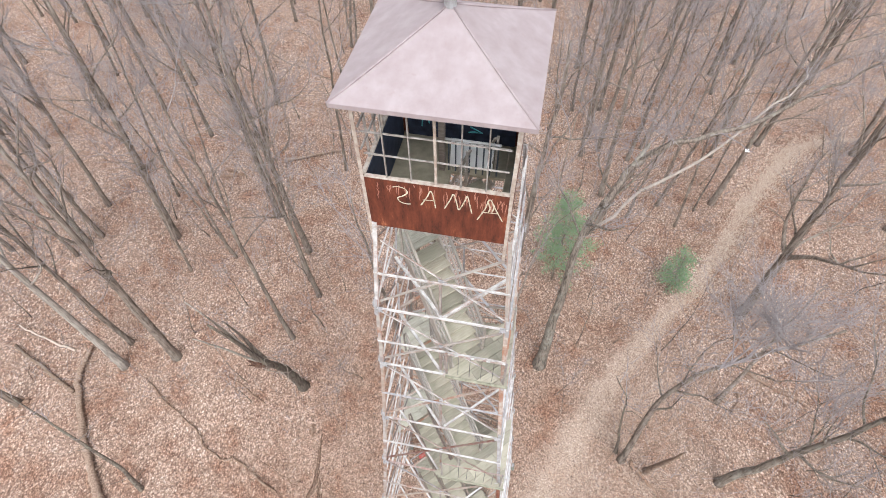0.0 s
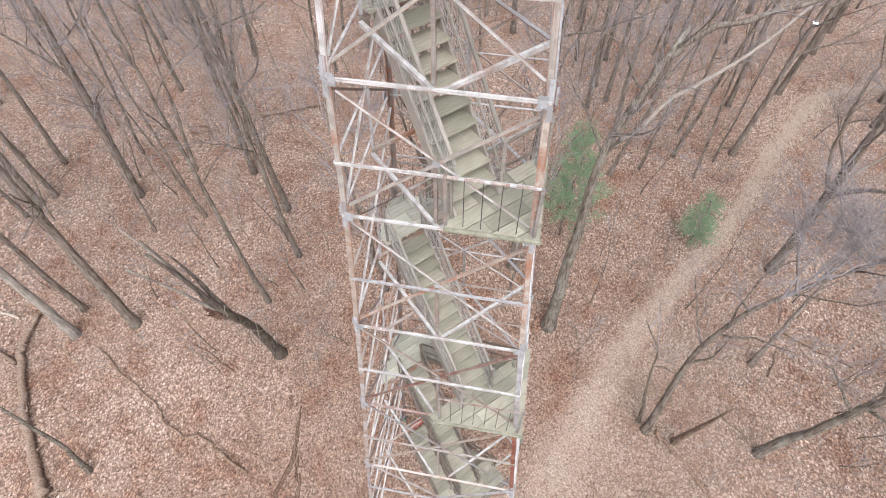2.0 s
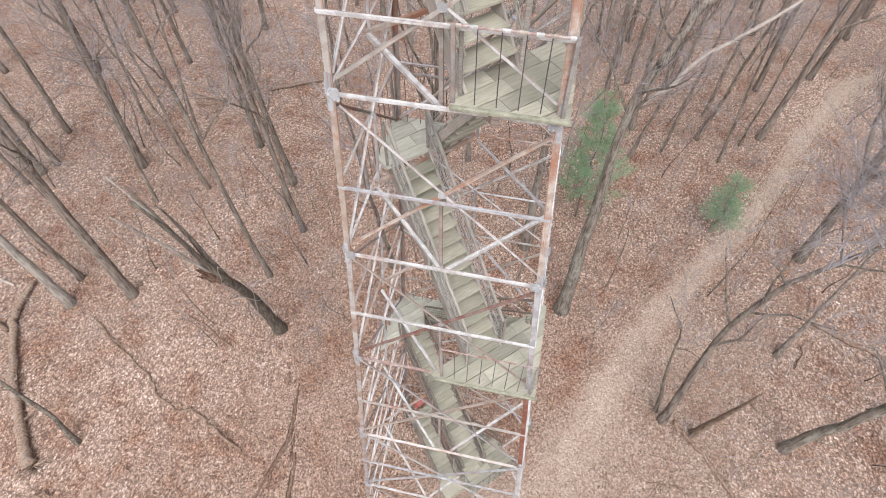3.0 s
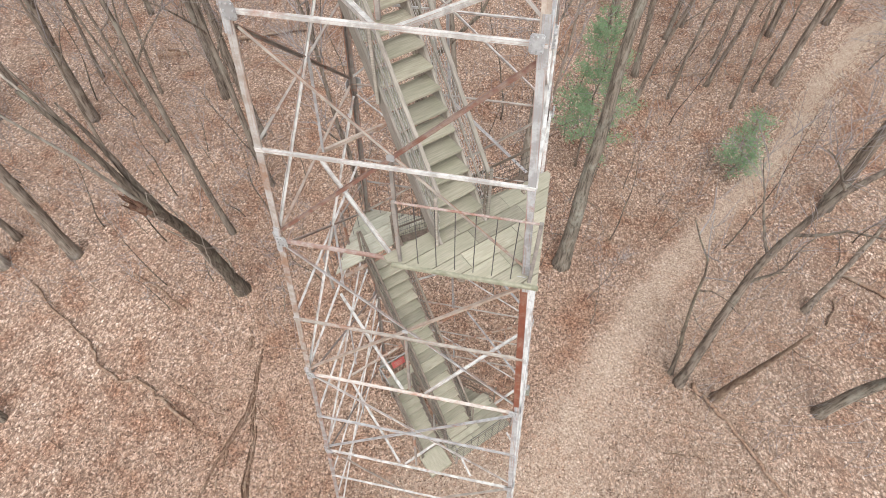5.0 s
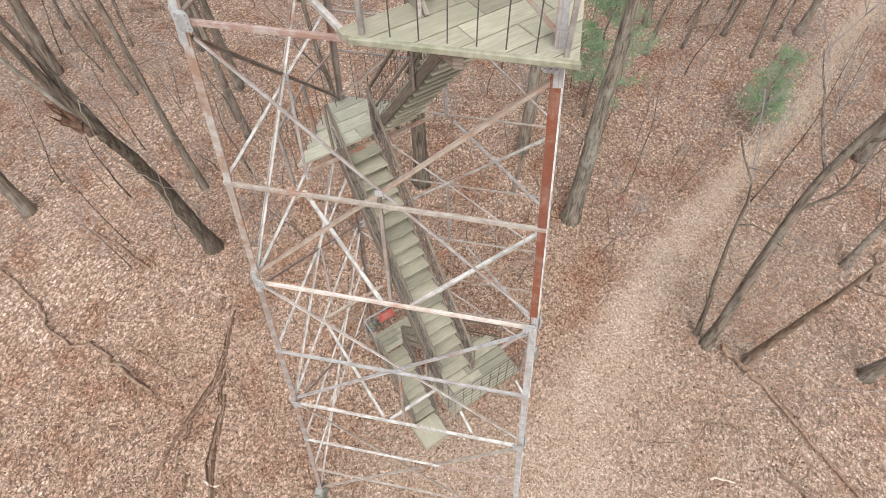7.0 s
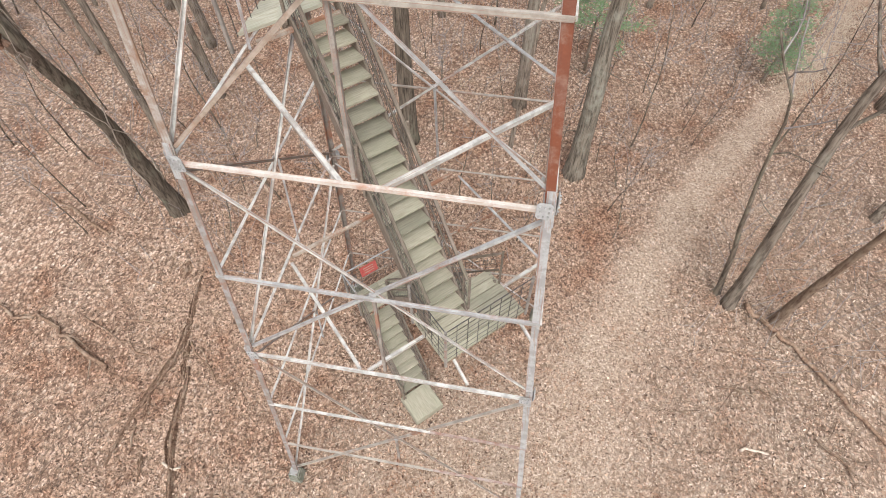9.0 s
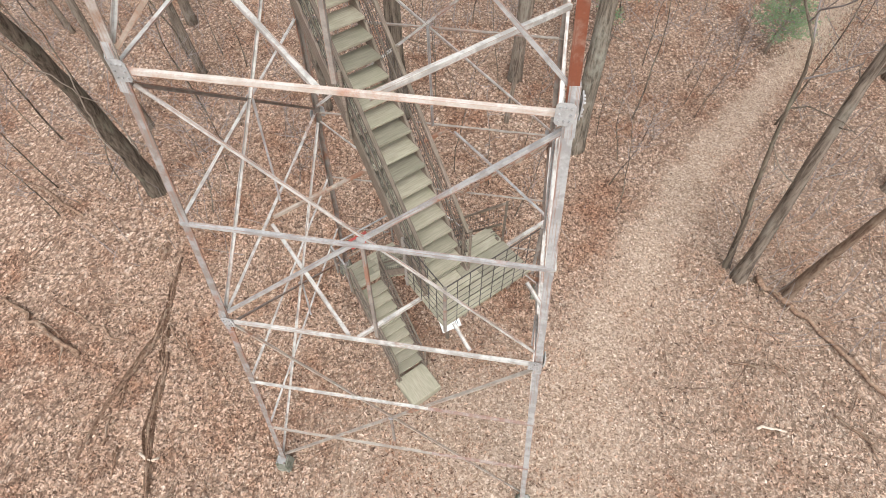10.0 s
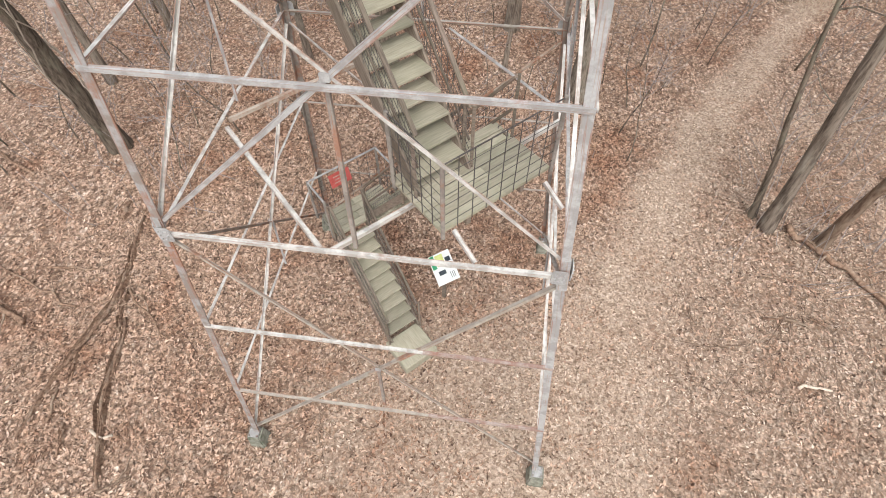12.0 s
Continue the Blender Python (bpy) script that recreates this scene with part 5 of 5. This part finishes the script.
SAPLINGS = [make_sapling(80 + i, hgt, xy) for i, (hgt, xy) in enumerate([(6.5, (-9.8, 8.9)), (4.5, (-6.4, 6.0)), (3.2, (-12.3, 3.4)), (5.5, (-15.2, 9.5)), (2.4, (-4.6, 6.8))])]
for x, y, k, turn in ((-14.35, 6.8, 1.0, 0.5), (-13.1, 4.55, 0.8, 2.0), (8.0, 11.2, 0.6, 1.2), (5.7, 10.7, 1.05, 2.6), (7.7, 11.95, 0.7, 4.0), (-8.2, 8.3, 0.9, 3.0), (-11.9, 12.0, 1.0, 5.0), (9.9, 14.5, 0.7, 0.2)):
    plant(SAPLINGS[int(10 * k) % 5], x, y, k, turn)
    taken.append((x, y))
near = 0
while near < 48:
    x, y = rng.uniform(-12, 8), rng.uniform(5.5, 18)
    if np.min(np.hypot(_path[:, 0] - x, _path[:, 1] - y) - _path[:, 2]) > 0.4 and all(math.hypot(x - a, y - b) > 0.8 for a, b in taken):
        taken.append((x, y))
        plant(rng.choice(SAPLINGS), x, y, rng.uniform(0.45, 0.8), rng.uniform(0, 6.28), rng.uniform(0.5, 0.9))
        near += 1
count = 0
while count < 95:
    x, y = rng.uniform(-30, 26), rng.uniform(3, 38)
    clear = np.min(np.hypot(_path[:, 0] - x, _path[:, 1] - y) - _path[:, 2]) > 0.4
    if clear and not (-4 < x < 7.5 and y < 5.5) and not (7 < x < 15 and y < 8) and all(math.hypot(x - a, y - b) > 1.0 for a, b in taken):
        taken.append((x, y))
        plant(rng.choice(SAPLINGS), x, y, rng.uniform(0.7, 1.25), rng.uniform(0, 6.28), rng.uniform(0.7, 1.2))
        count += 1


# low brush of thin grey twigs
def build_brush():
    rng = np.random.default_rng(9)
    k = 20000
    xy = np.stack([rng.uniform(-45, 42, k), rng.uniform(2, 62, k)], 1)
    near = np.full(k, 99.0)
    for p in _path:
        near = np.minimum(near, np.hypot(xy[:, 0] - p[0], xy[:, 1] - p[1]) - p[2])
    patch = np.array([noise.noise(Vector((x * 0.13, y * 0.13, 11))) for x, y in xy])
    far = np.clip((np.hypot(xy[:, 0], xy[:, 1]) - 4) / 14, 0.05, 1)
    xy = xy[(near > 0.5) & (patch + rng.normal(0, 0.15, k) > 0.35 - 0.55 * far) & (np.hypot(xy[:, 0], xy[:, 1]) > 5.0)]
    pieces = []
    for x, y in xy:
        p = Vector((x, y, ground_z(x, y)))
        d = Vector((rng.normal(0, 0.5), rng.normal(0, 0.5), 1.0)).normalized()
        h = rng.uniform(0.3, 1.9)
        pieces.append(tube([p, p + d * h], [0.011, 0.005], 3, False))
    tagged(new("underbrush", mesh_of("underbrush", *gather(pieces), TWIG)), "thin grey-brown bare twigs of woodland underbrush", "brush", kind="stuff")


build_brush()


# ---- young pines ----
def make_pine(seed, height, xy, spread=0.24, dense=1.15):
    rng = random.Random(seed)
    pine = thing("pine", "young green pine with soft tufts of needles", "tree", (xy[0], xy[1], ground_z(*xy)))
    pts = [Vector((rng.gauss(0, 0.03) * i, rng.gauss(0, 0.03) * i, height * i / 8 - 0.1)) for i in range(9)]
    pieces, needles_v, needles_f = [], [], []
    child("trunk", mesh_of("trunk", *tube(pts, [0.07 * (1 - i / 9.5) for i in range(9)], 7), BARK, True), pine)
    for i in range(64):
        s = 0.22 + 0.76 * (int(i / 6) * 6 + 6 * rng.random() * 0.5) / 64
        p, d = along(pts, s)
        a = i * 2.4 + rng.uniform(-0.4, 0.4)
        length = height * spread * (1.15 - s) * rng.uniform(0.7, 1.3) + 0.15
        lp, lr = limb(rng, p, Vector((math.cos(a), math.sin(a), rng.uniform(0.1, 0.5))), length, 0.016, 0.005, 4, 0.05, 0.1)
        pieces.append(tube(lp, lr, 4, False))
        for j in range(int((14 + length * 36) * dense)):
            q, e = along(lp, rng.uniform(0.25, 1.0))
            q = q + Vector((rng.gauss(0, 0.14), rng.gauss(0, 0.14), rng.gauss(0, 0.10)))
            axis = (e + Vector((rng.gauss(0, 0.6), rng.gauss(0, 0.6), rng.gauss(0.2, 0.5)))).normalized()
            for t in range(8):
                w = (axis + Vector((rng.gauss(0, 0.45), rng.gauss(0, 0.45), rng.gauss(0, 0.45)))).normalized()
                o = w.orthogonal().normalized() * 0.007
                k = len(needles_v)
                tip = q + w * rng.uniform(0.09, 0.17)
                needles_v += [q - o, q + o, tip]
                needles_f.append((k, k + 1, k + 2))
    crown = child("crown", mesh_of("crown", *gather(pieces), TWIG), pine, "thin pine boughs")
    child("needles", mesh_of("needles", needles_v, needles_f, NEEDLES), crown, "soft green needle tufts")


make_pine(3, 8.8, (3.9, 15.2))
make_pine(4, 4.1, (11.3, 15.75), 0.30, 0.62)


# ---- fallen wood ----
def fallen(seed, points, r, label, wood=None):
    rng = random.Random(seed)
    log = thing("fallen_branch", label, "branch", group="fallen wood")
    pts = []
    for i in range(len(points) - 1):
        for f in (0, 0.25, 0.5, 0.75):
            x, y = points[i][0] + (points[i + 1][0] - points[i][0]) * f, points[i][1] + (points[i + 1][1] - points[i][1]) * f
            pts.append((x + rng.gauss(0, 0.05), y + rng.gauss(0, 0.05)))
    pts.append(points[-1])
    n = len(pts)
    centre = [Vector((x, y, ground_z(x, y) + r * 0.8 + 0.03 + 0.05 * rng.random())) for x, y in pts]
    radii = [r * (1 - 0.45 * i / n) * rng.uniform(0.85, 1.15) for i in range(n)]
    child("stem", mesh_of("stem", *tube(centre, radii, 8), wood or DEADWOOD, True), log)
    side = []
    for i in range(2, n - 1, 2):
        a = rng.uniform(0, 6.28)
        lp, lr = limb(rng, centre[i], Vector((math.cos(a), math.sin(a), 0.25)), rng.uniform(0.3, 1.2), radii[i] * 0.5, 0.006, 4, -0.03, 0.25)
        side.append(tube(lp, lr, 5, False))
    if side:
        tagged(child("side_growth", mesh_of("side_growth", *gather(side), DEADWOOD, True), log), kind="stuff")


fallen(1, [(8.95, 4.25), (9.3, 3.95), (10.15, 3.0), (10.95, 1.94), (11.75, 0.9), (13.4, -1.0)], 0.085, "long bare fallen trunk lying on leaves", ROTTEN)
fallen(2, [(-9.2, -0.9), (-10.2, -0.45), (-11.2, 0.0), (-12.0, 0.25), (-12.5, 0.05), (-14.0, 0.7), (-14.6, 1.3), (-16.6, 2.2), (-18.8, 3.4)], 0.068, "long crooked fallen branch on leaves", ROTTEN)
fallen(3, [(-11.5, 3.4), (-13.4, 4.3), (-14.7, 4.75)], 0.05, "thin dead branch lying in leaves", ROTTEN)
fallen(4, [(-17.6, 22.3), (-16.0, 23.1), (-13.6, 24.1)], 0.16, "dark fallen log deep in the wood")
fallen(6, [(8.2, -0.12), (8.92, -0.17)], 0.04, "pale broken stick on the leaves", BLEACHED)
fallen(15, [(7.8, 1.45), (8.6, 1.55), (9.05, 1.53), (9.5, 1.23)], 0.036, "thin brown stick half sunk in leaves", ROTTEN)
fallen(16, [(10.2, 0.42), (10.85, -0.18), (10.9, -0.42)], 0.032, "short crooked brown stick on leaves", ROTTEN)
fallen(7, [(14.6, 8.0), (15.0, 8.9), (15.25, 9.6)], 0.06, "leaning fallen limb on leaves")
fallen(8, [(15.7, 10.7), (17.2, 10.0), (18.8, 9.3)], 0.10, "dark fallen limb lying among leaves", ROTTEN)
fallen(14, [(-17.5, -3.4), (-18.5, -2.55), (-19.75, -1.3), (-21.8, 1.0), (-22.8, 2.5), (-23.25, 3.7), (-23.3, 4.8)], 0.24, "uprooted trunk lying on the leaf litter")
fallen(17, [(-24.2, 4.4), (-26.7, 4.8), (-28.8, 5.3)], 0.075, "pale stripped branch lying on leaves", BLEACHED)
fallen(18, [(-22.9, 1.95), (-25.7, 3.1), (-28.1, 4.0)], 0.12, "grey fallen limb lying against an uprooted trunk")
fallen(19, [(-20.1, 0.9), (-19.15, 1.75)], 0.045, "short dark stick on the leaves", ROTTEN)
fallen(20, [(-16.7, -4.3), (-15.9, -4.2)], 0.07, "short dark rotting log piece on leaves", ROTTEN)

fallen(21, [(-8.16, -0.43), (-9.5, 0.09), (-10.66, 0.5)], 0.036, "long thin brown stick on leaves", ROTTEN)
fallen(22, [(-9.42, 0.58), (-7.99, 0.72)], 0.033, "thin brown stick lying on leaves", ROTTEN)
fallen(23, [(-7.15, 0.3), (-6.34, -0.36), (-5.64, -0.86)], 0.034, "thin crooked stick lying on leaves", ROTTEN)
fallen(24, [(-7.54, -2.34), (-7.28, -3.04)], 0.036, "short dark stick on the leaves", ROTTEN)
fallen(25, [(-6.2, -3.13), (-5.78, -3.11)], 0.034, "short pale stick on the leaves", BLEACHED)
fallen(26, [(-4.55, -3.38), (-4.44, -3.75)], 0.028, "short dark stick on the leaves", ROTTEN)
fallen(27, [(-1.72, -2.29), (-1.58, -2.6), (-1.6, -2.96)], 0.018, "thin curved brown stick beside a footing", DEADWOOD)
fallen(28, [(-5.56, -4.2), (-5.07, -3.8)], 0.032, "thin brown stick lying on leaves", DEADWOOD)


def build_root_ball(x, y):
    """The torn roots at the butt of the uprooted trunk."""
    rng = random.Random(44)
    ball = thing("root_ball", "torn splayed roots of an uprooted trunk on leaves", "roots", (x, y, ground_z(x, y)))
    for i in range(13):
        a = rng.uniform(-2.4, 0.9)
        lp, lr = limb(rng, Vector((0, 0, 0.15)), Vector((math.cos(a), math.sin(a), rng.uniform(-0.1, 0.7))), rng.uniform(0.5, 1.1), 0.06, 0.012, 5, -0.08, 0.3)
        child("root", mesh_of("root", *tube(lp, lr, 5), DEADWOOD, True), ball)


build_root_ball(-17.45, -3.35)
fallen(12, [(9.2, 23.6), (10.9, 24.2)], 0.07, "short pale fallen branch")
fallen(13, [(8.9, -5.0), (9.6, -5.2)], 0.03, "pale broken stick lying on leaves")


def bark_strip(seed, points, width, label):
    """A long slab of torn rotting wood, flat and ragged, lying in the leaves."""
    rng = random.Random(seed)
    slab = thing("rotten_wood", label, "fallen wood", group="rotting wood")
    for strand in range(3):
        vs, fs, n = [], [], (len(points) - 1) * 7
        start, stop = (0, n) if strand == 0 else sorted((rng.randrange(0, n // 2), rng.randrange(n // 2, n)))
        side_off = (0, 0.7, -0.8)[strand] * width
        for i in range(start, stop + 1):
            k = i / 7
            j = min(int(k), len(points) - 2)
            a, b = Vector((*points[j], 0)), Vector((*points[j + 1], 0))
            c, d = a.lerp(b, k - j), (b - a).normalized()
            o = Vector((-d.y, d.x, 0))
            c = c + o * (side_off + 0.5 * width * noise.noise(Vector((i * 0.35, seed, strand)))) + d * rng.uniform(-0.03, 0.03)
            z = ground_z(c.x, c.y) + 0.045
            taper = min(1, (i - start + 0.6) / 2, (stop - i + 0.6) / 2)
            w = width * (0.5 if strand == 0 else 0.3) * taper * rng.uniform(0.6, 1.35)
            h = 0.08 * taper * rng.uniform(0.6, 1.5)
            for u, v in ((-1, 0), (-0.6, 0.9), (-0.1, 0.45), (0.45, 1.0), (1, 0)):
                vs.append(c + o * u * w * rng.uniform(0.85, 1.15) + Vector((0, 0, z + v * h - 0.02)))
        rows = stop - start
        fs = [(r * 5 + q, r * 5 + q + 1, r * 5 + q + 6, r * 5 + q + 5) for r in range(rows) for q in range(4)] + [(r * 5 + 4, r * 5, r * 5 + 5, r * 5 + 9) for r in range(rows)]
        child("slab", mesh_of("slab", vs, fs, ROTTEN), slab)
    core = []
    for i in range((len(points) - 1) * 6 + 1):
        j = min(i // 6, len(points) - 2)
        c = Vector((*points[j], 0)).lerp(Vector((*points[j + 1], 0)), i / 6 - j)
        c = c + Vector((rng.gauss(0, 0.03), rng.gauss(0, 0.03), 0))
        core.append(Vector((c.x, c.y, ground_z(c.x, c.y) + 0.075 + rng.uniform(-0.02, 0.02))))
    child("core", mesh_of("core", *tube(core, [width * 0.36 * rng.uniform(0.6, 1.2) for _ in core], 7), ROTTEN, True), slab, "split rotting heartwood")
    return slab


bark_strip(39, [(-25.7, 0.65), (-25.1, 1.05)], 0.34, "dark broken chunk of rotting wood")
bark_strip(31, [(-8.4, 2.9), (-8.25, 2.25)], 0.17, "pale splintered chunk of rotting wood")
bark_strip(32, [(-7.75, 2.4), (-7.4, 1.0), (-7.25, -0.1), (-7.65, -2.0), (-7.75, -3.4)], 0.11, "long ragged slab of rotting wood on leaves")
bark_strip(33, [(-7.1, 0.2), (-6.95, -0.4), (-6.75, -0.9)], 0.08, "dark torn slab of rotting wood on leaves")
bark_strip(34, [(-6.75, -0.5), (-6.35, -2.5), (-5.6, -4.1)], 0.11, "long split bark strip half sunk in leaves")
bark_strip(35, [(-7.5, -1.4), (-7.3, -2.15)], 0.08, "short rotting bark piece")
bark_strip(37, [(-21.9, 19.9), (-21.2, 20.1), (-20.3, 20.4)], 0.32, "ragged dark rotting stump wood among leaves")
bark_strip(38, [(-21.6, 20.6), (-20.9, 20.5)], 0.26, "broken chunk of dark rotting wood")
bark_strip(36, [(-6.9, -3.0), (-6.7, -3.6)], 0.07, "short rotting bark piece")


def build_sticks():
    """Thin dead sticks strewn over the leaves."""
    rng = np.random.default_rng(15)
    pieces = []
    for i in range(5200):
        x, y = (rng.uniform(-13, 14), rng.uniform(-7, 14)) if i < 2600 else (rng.uniform(-34, 30), rng.uniform(-5, 40))
        if np.min(np.hypot(_path[:, 0] - x, _path[:, 1] - y) - _path[:, 2]) < 0.0 or math.hypot(x, y) < 3.2:
            continue
        a, length = rng.uniform(0, 6.28), rng.exponential(0.38) + 0.15
        bend = rng.normal(0, 0.35)
        r = min(0.014, 0.004 + 0.008 * length * rng.random()) * (1.4 if i >= 2600 else 1)
        p, pts = Vector((x, y, 0)), []
        for k in range(3):
            pts.append(Vector((p.x, p.y, ground_z(p.x, p.y) + 0.045 + rng.uniform(0, 0.03))))
            p = p + Vector((math.cos(a), math.sin(a), 0)) * (length / 2)
            a += bend
        pieces.append(tube(pts, [r, r * 0.8, r * 0.4], 3, False))
    tagged(new("fallen_twigs", mesh_of("fallen_twigs", *gather(pieces), STICK)), "thin dark sticks strewn over the fallen leaves", "twigs", kind="stuff")


build_sticks()


def twig_spray(tree, base, centre, size, count, seed):
    """A dense spray of fine twigs fanning out at the top of a tree."""
    rng = random.Random(seed)
    pieces = []
    base, centre = Vector(base), Vector(centre)
    for i in range(22):
        tip = centre + Vector((rng.gauss(0, size), rng.gauss(0, size), rng.gauss(0, size * 0.6)))
        root = base + Vector((2.0, 0.3, 2.6)) * rng.random()
        lp, lr = limb(rng, root, tip - root, (tip - root).length, 0.022, 0.007, 5, 0.0, 0.16)
        pieces.append(tube(lp, lr, 5, False))
        for j in range(count // 22):
            q, e = along(lp, rng.uniform(0.45, 1.0))
            tp, tr = limb(rng, q, (e + Vector((rng.gauss(0, 1.3), rng.gauss(0, 1.3), rng.gauss(0.2, 1.0)))).normalized(), rng.uniform(0.5, 1.5), 0.007, 0.004, 2, 0.03, 0.2)
            pieces.append(tube(tp, tr, 3, False))
    inv = Vector(tree.location)
    verts, faces = gather(pieces)
    child("twig_spray", mesh_of("twig_spray", [v - inv for v in verts], faces, TWIG, True), tree, "dense spray of fine purplish-grey twigs")


twig_spray(leaner, (8.8, 4.4, 10.8), (10.6, 5.4, 13.9), 1.4, 1100, 51)


def big_limb(tree, points, r0, r1, material, label, seed):
    """A long crooked bough through the points, with a few side twigs."""
    rng = random.Random(seed)
    pts = [Vector(p) for p in points]
    fine = []
    for i in range(len(pts) - 1):
        for f in (0, 0.25, 0.5, 0.75):
            fine.append(pts[i].lerp(pts[i + 1], f) + Vector((rng.gauss(0, 0.06), rng.gauss(0, 0.06), rng.gauss(0, 0.08))) * (i + f > 0))
    fine.append(pts[-1])
    n = len(fine)
    base = Vector(tree.location)
    fine = [p - base for p in fine]
    child("bough", mesh_of("bough", *tube(fine, [r0 + (r1 - r0) * i / n for i in range(n)], 7), material, True), tree, label)
    pieces = []
    for i in range(22):
        q, e = along(fine, rng.uniform(0.15, 1.0))
        lp, lr = limb(rng, q, e + Vector((rng.gauss(0, 0.7), rng.gauss(0, 0.7), rng.gauss(0.3, 0.5))), rng.uniform(0.6, 2.0), 0.018, 0.005, 4, 0.05, 0.2)
        pieces.append(tube(lp, lr, 4, False))
    tagged(child("bough_growth", mesh_of("bough_growth", *gather(pieces), TWIG, True), tree, "fine grey side growth"), kind="stuff")


big_limb(mossy, [(4.3, 9.6, 13.4), (4.95, 10.3, 14.6), (5.6, 11.0, 15.4), (8.8, 12.1, 16.1), (12.1, 14.7, 16.3), (15, 16.8, 17)], 0.16, 0.03, BARK, "long crooked grey bough", 71)
big_limb(mossy, [(4.0, 9.3, 12.0), (5.97, 11.1, 13.0), (8.54, 12.47, 14.5), (10.94, 14.54, 16.0), (11.4, 15.1, 16.6)], 0.08, 0.025, VINE, "bleached pale bough", 72)


def vines(tree_x, tree_y):
    """Dry vines winding up the leaning tree."""
    rng = random.Random(12)
    z0 = ground_z(tree_x, tree_y)
    for v in range(4):
        vine = thing("climbing_vine", "pale dry vine winding round a leaning dark trunk", "vine", group="dry vines")
        pts = []
        for i in range(26):
            z = 2.0 + i * 0.28
            f = min(1, z / 4) if z < 4 else 1
            x, y = (0.3 * z / 4, -0.75 * z / 4) if z < 4 else (0.3 + 0.4 * (z - 4) / 4.2, -0.75 - 1.35 * (z - 4) / 4.2)
            a = v * 1.5 + z * (0.9 if v % 2 else -0.7) + rng.gauss(0, 0.15)
            pts.append(Vector((tree_x + x + 0.31 * math.cos(a), tree_y + y + 0.31 * math.sin(a), z0 + z)))
        child("stem", mesh_of("stem", *tube(pts, [0.022 - 0.0005 * i for i in range(26)], 5), VINE, True), vine)


vines(-9.7, 4.95)


def build_scrap(x, y, z):
    """A pale scrap caught on a side branch of the crooked bough."""
    rng = random.Random(81)
    base = Vector(mossy.location)
    lp = [Vector(p) - base for p in ((8.0, 11.83, 15.93), (8.2, 11.3, 16.2), (8.45, 10.7, 16.45), (x, y, z + 0.02), (8.7, 9.9, 16.8))]
    child("side_branch", mesh_of("side_branch", *tube(lp, [0.024, 0.02, 0.016, 0.012, 0.005], 5), TWIG, True), mossy)
    bm = bmesh.new()
    bmesh.ops.create_grid(bm, x_segments=6, y_segments=5, size=0.075)
    for v in bm.verts:
        v.co.z = 0.05 * noise.noise(v.co * 14) - 3.0 * v.co.y * v.co.y
        v.co.x *= 1 + rng.uniform(-0.15, 0.15)
    bmesh.ops.solidify(bm, geom=bm.faces[:], thickness=0.006)
    me = bpy.data.meshes.new("scrap")
    bm.to_mesh(me)
    bm.free()
    me.materials.append(SIGN_WHITE)
    ob = tagged(new("scrap", me), "crumpled white scrap caught on a bare side branch", "litter")
    ob.location = (x, y, z)


build_scrap(8.56, 10.28, 16.57)
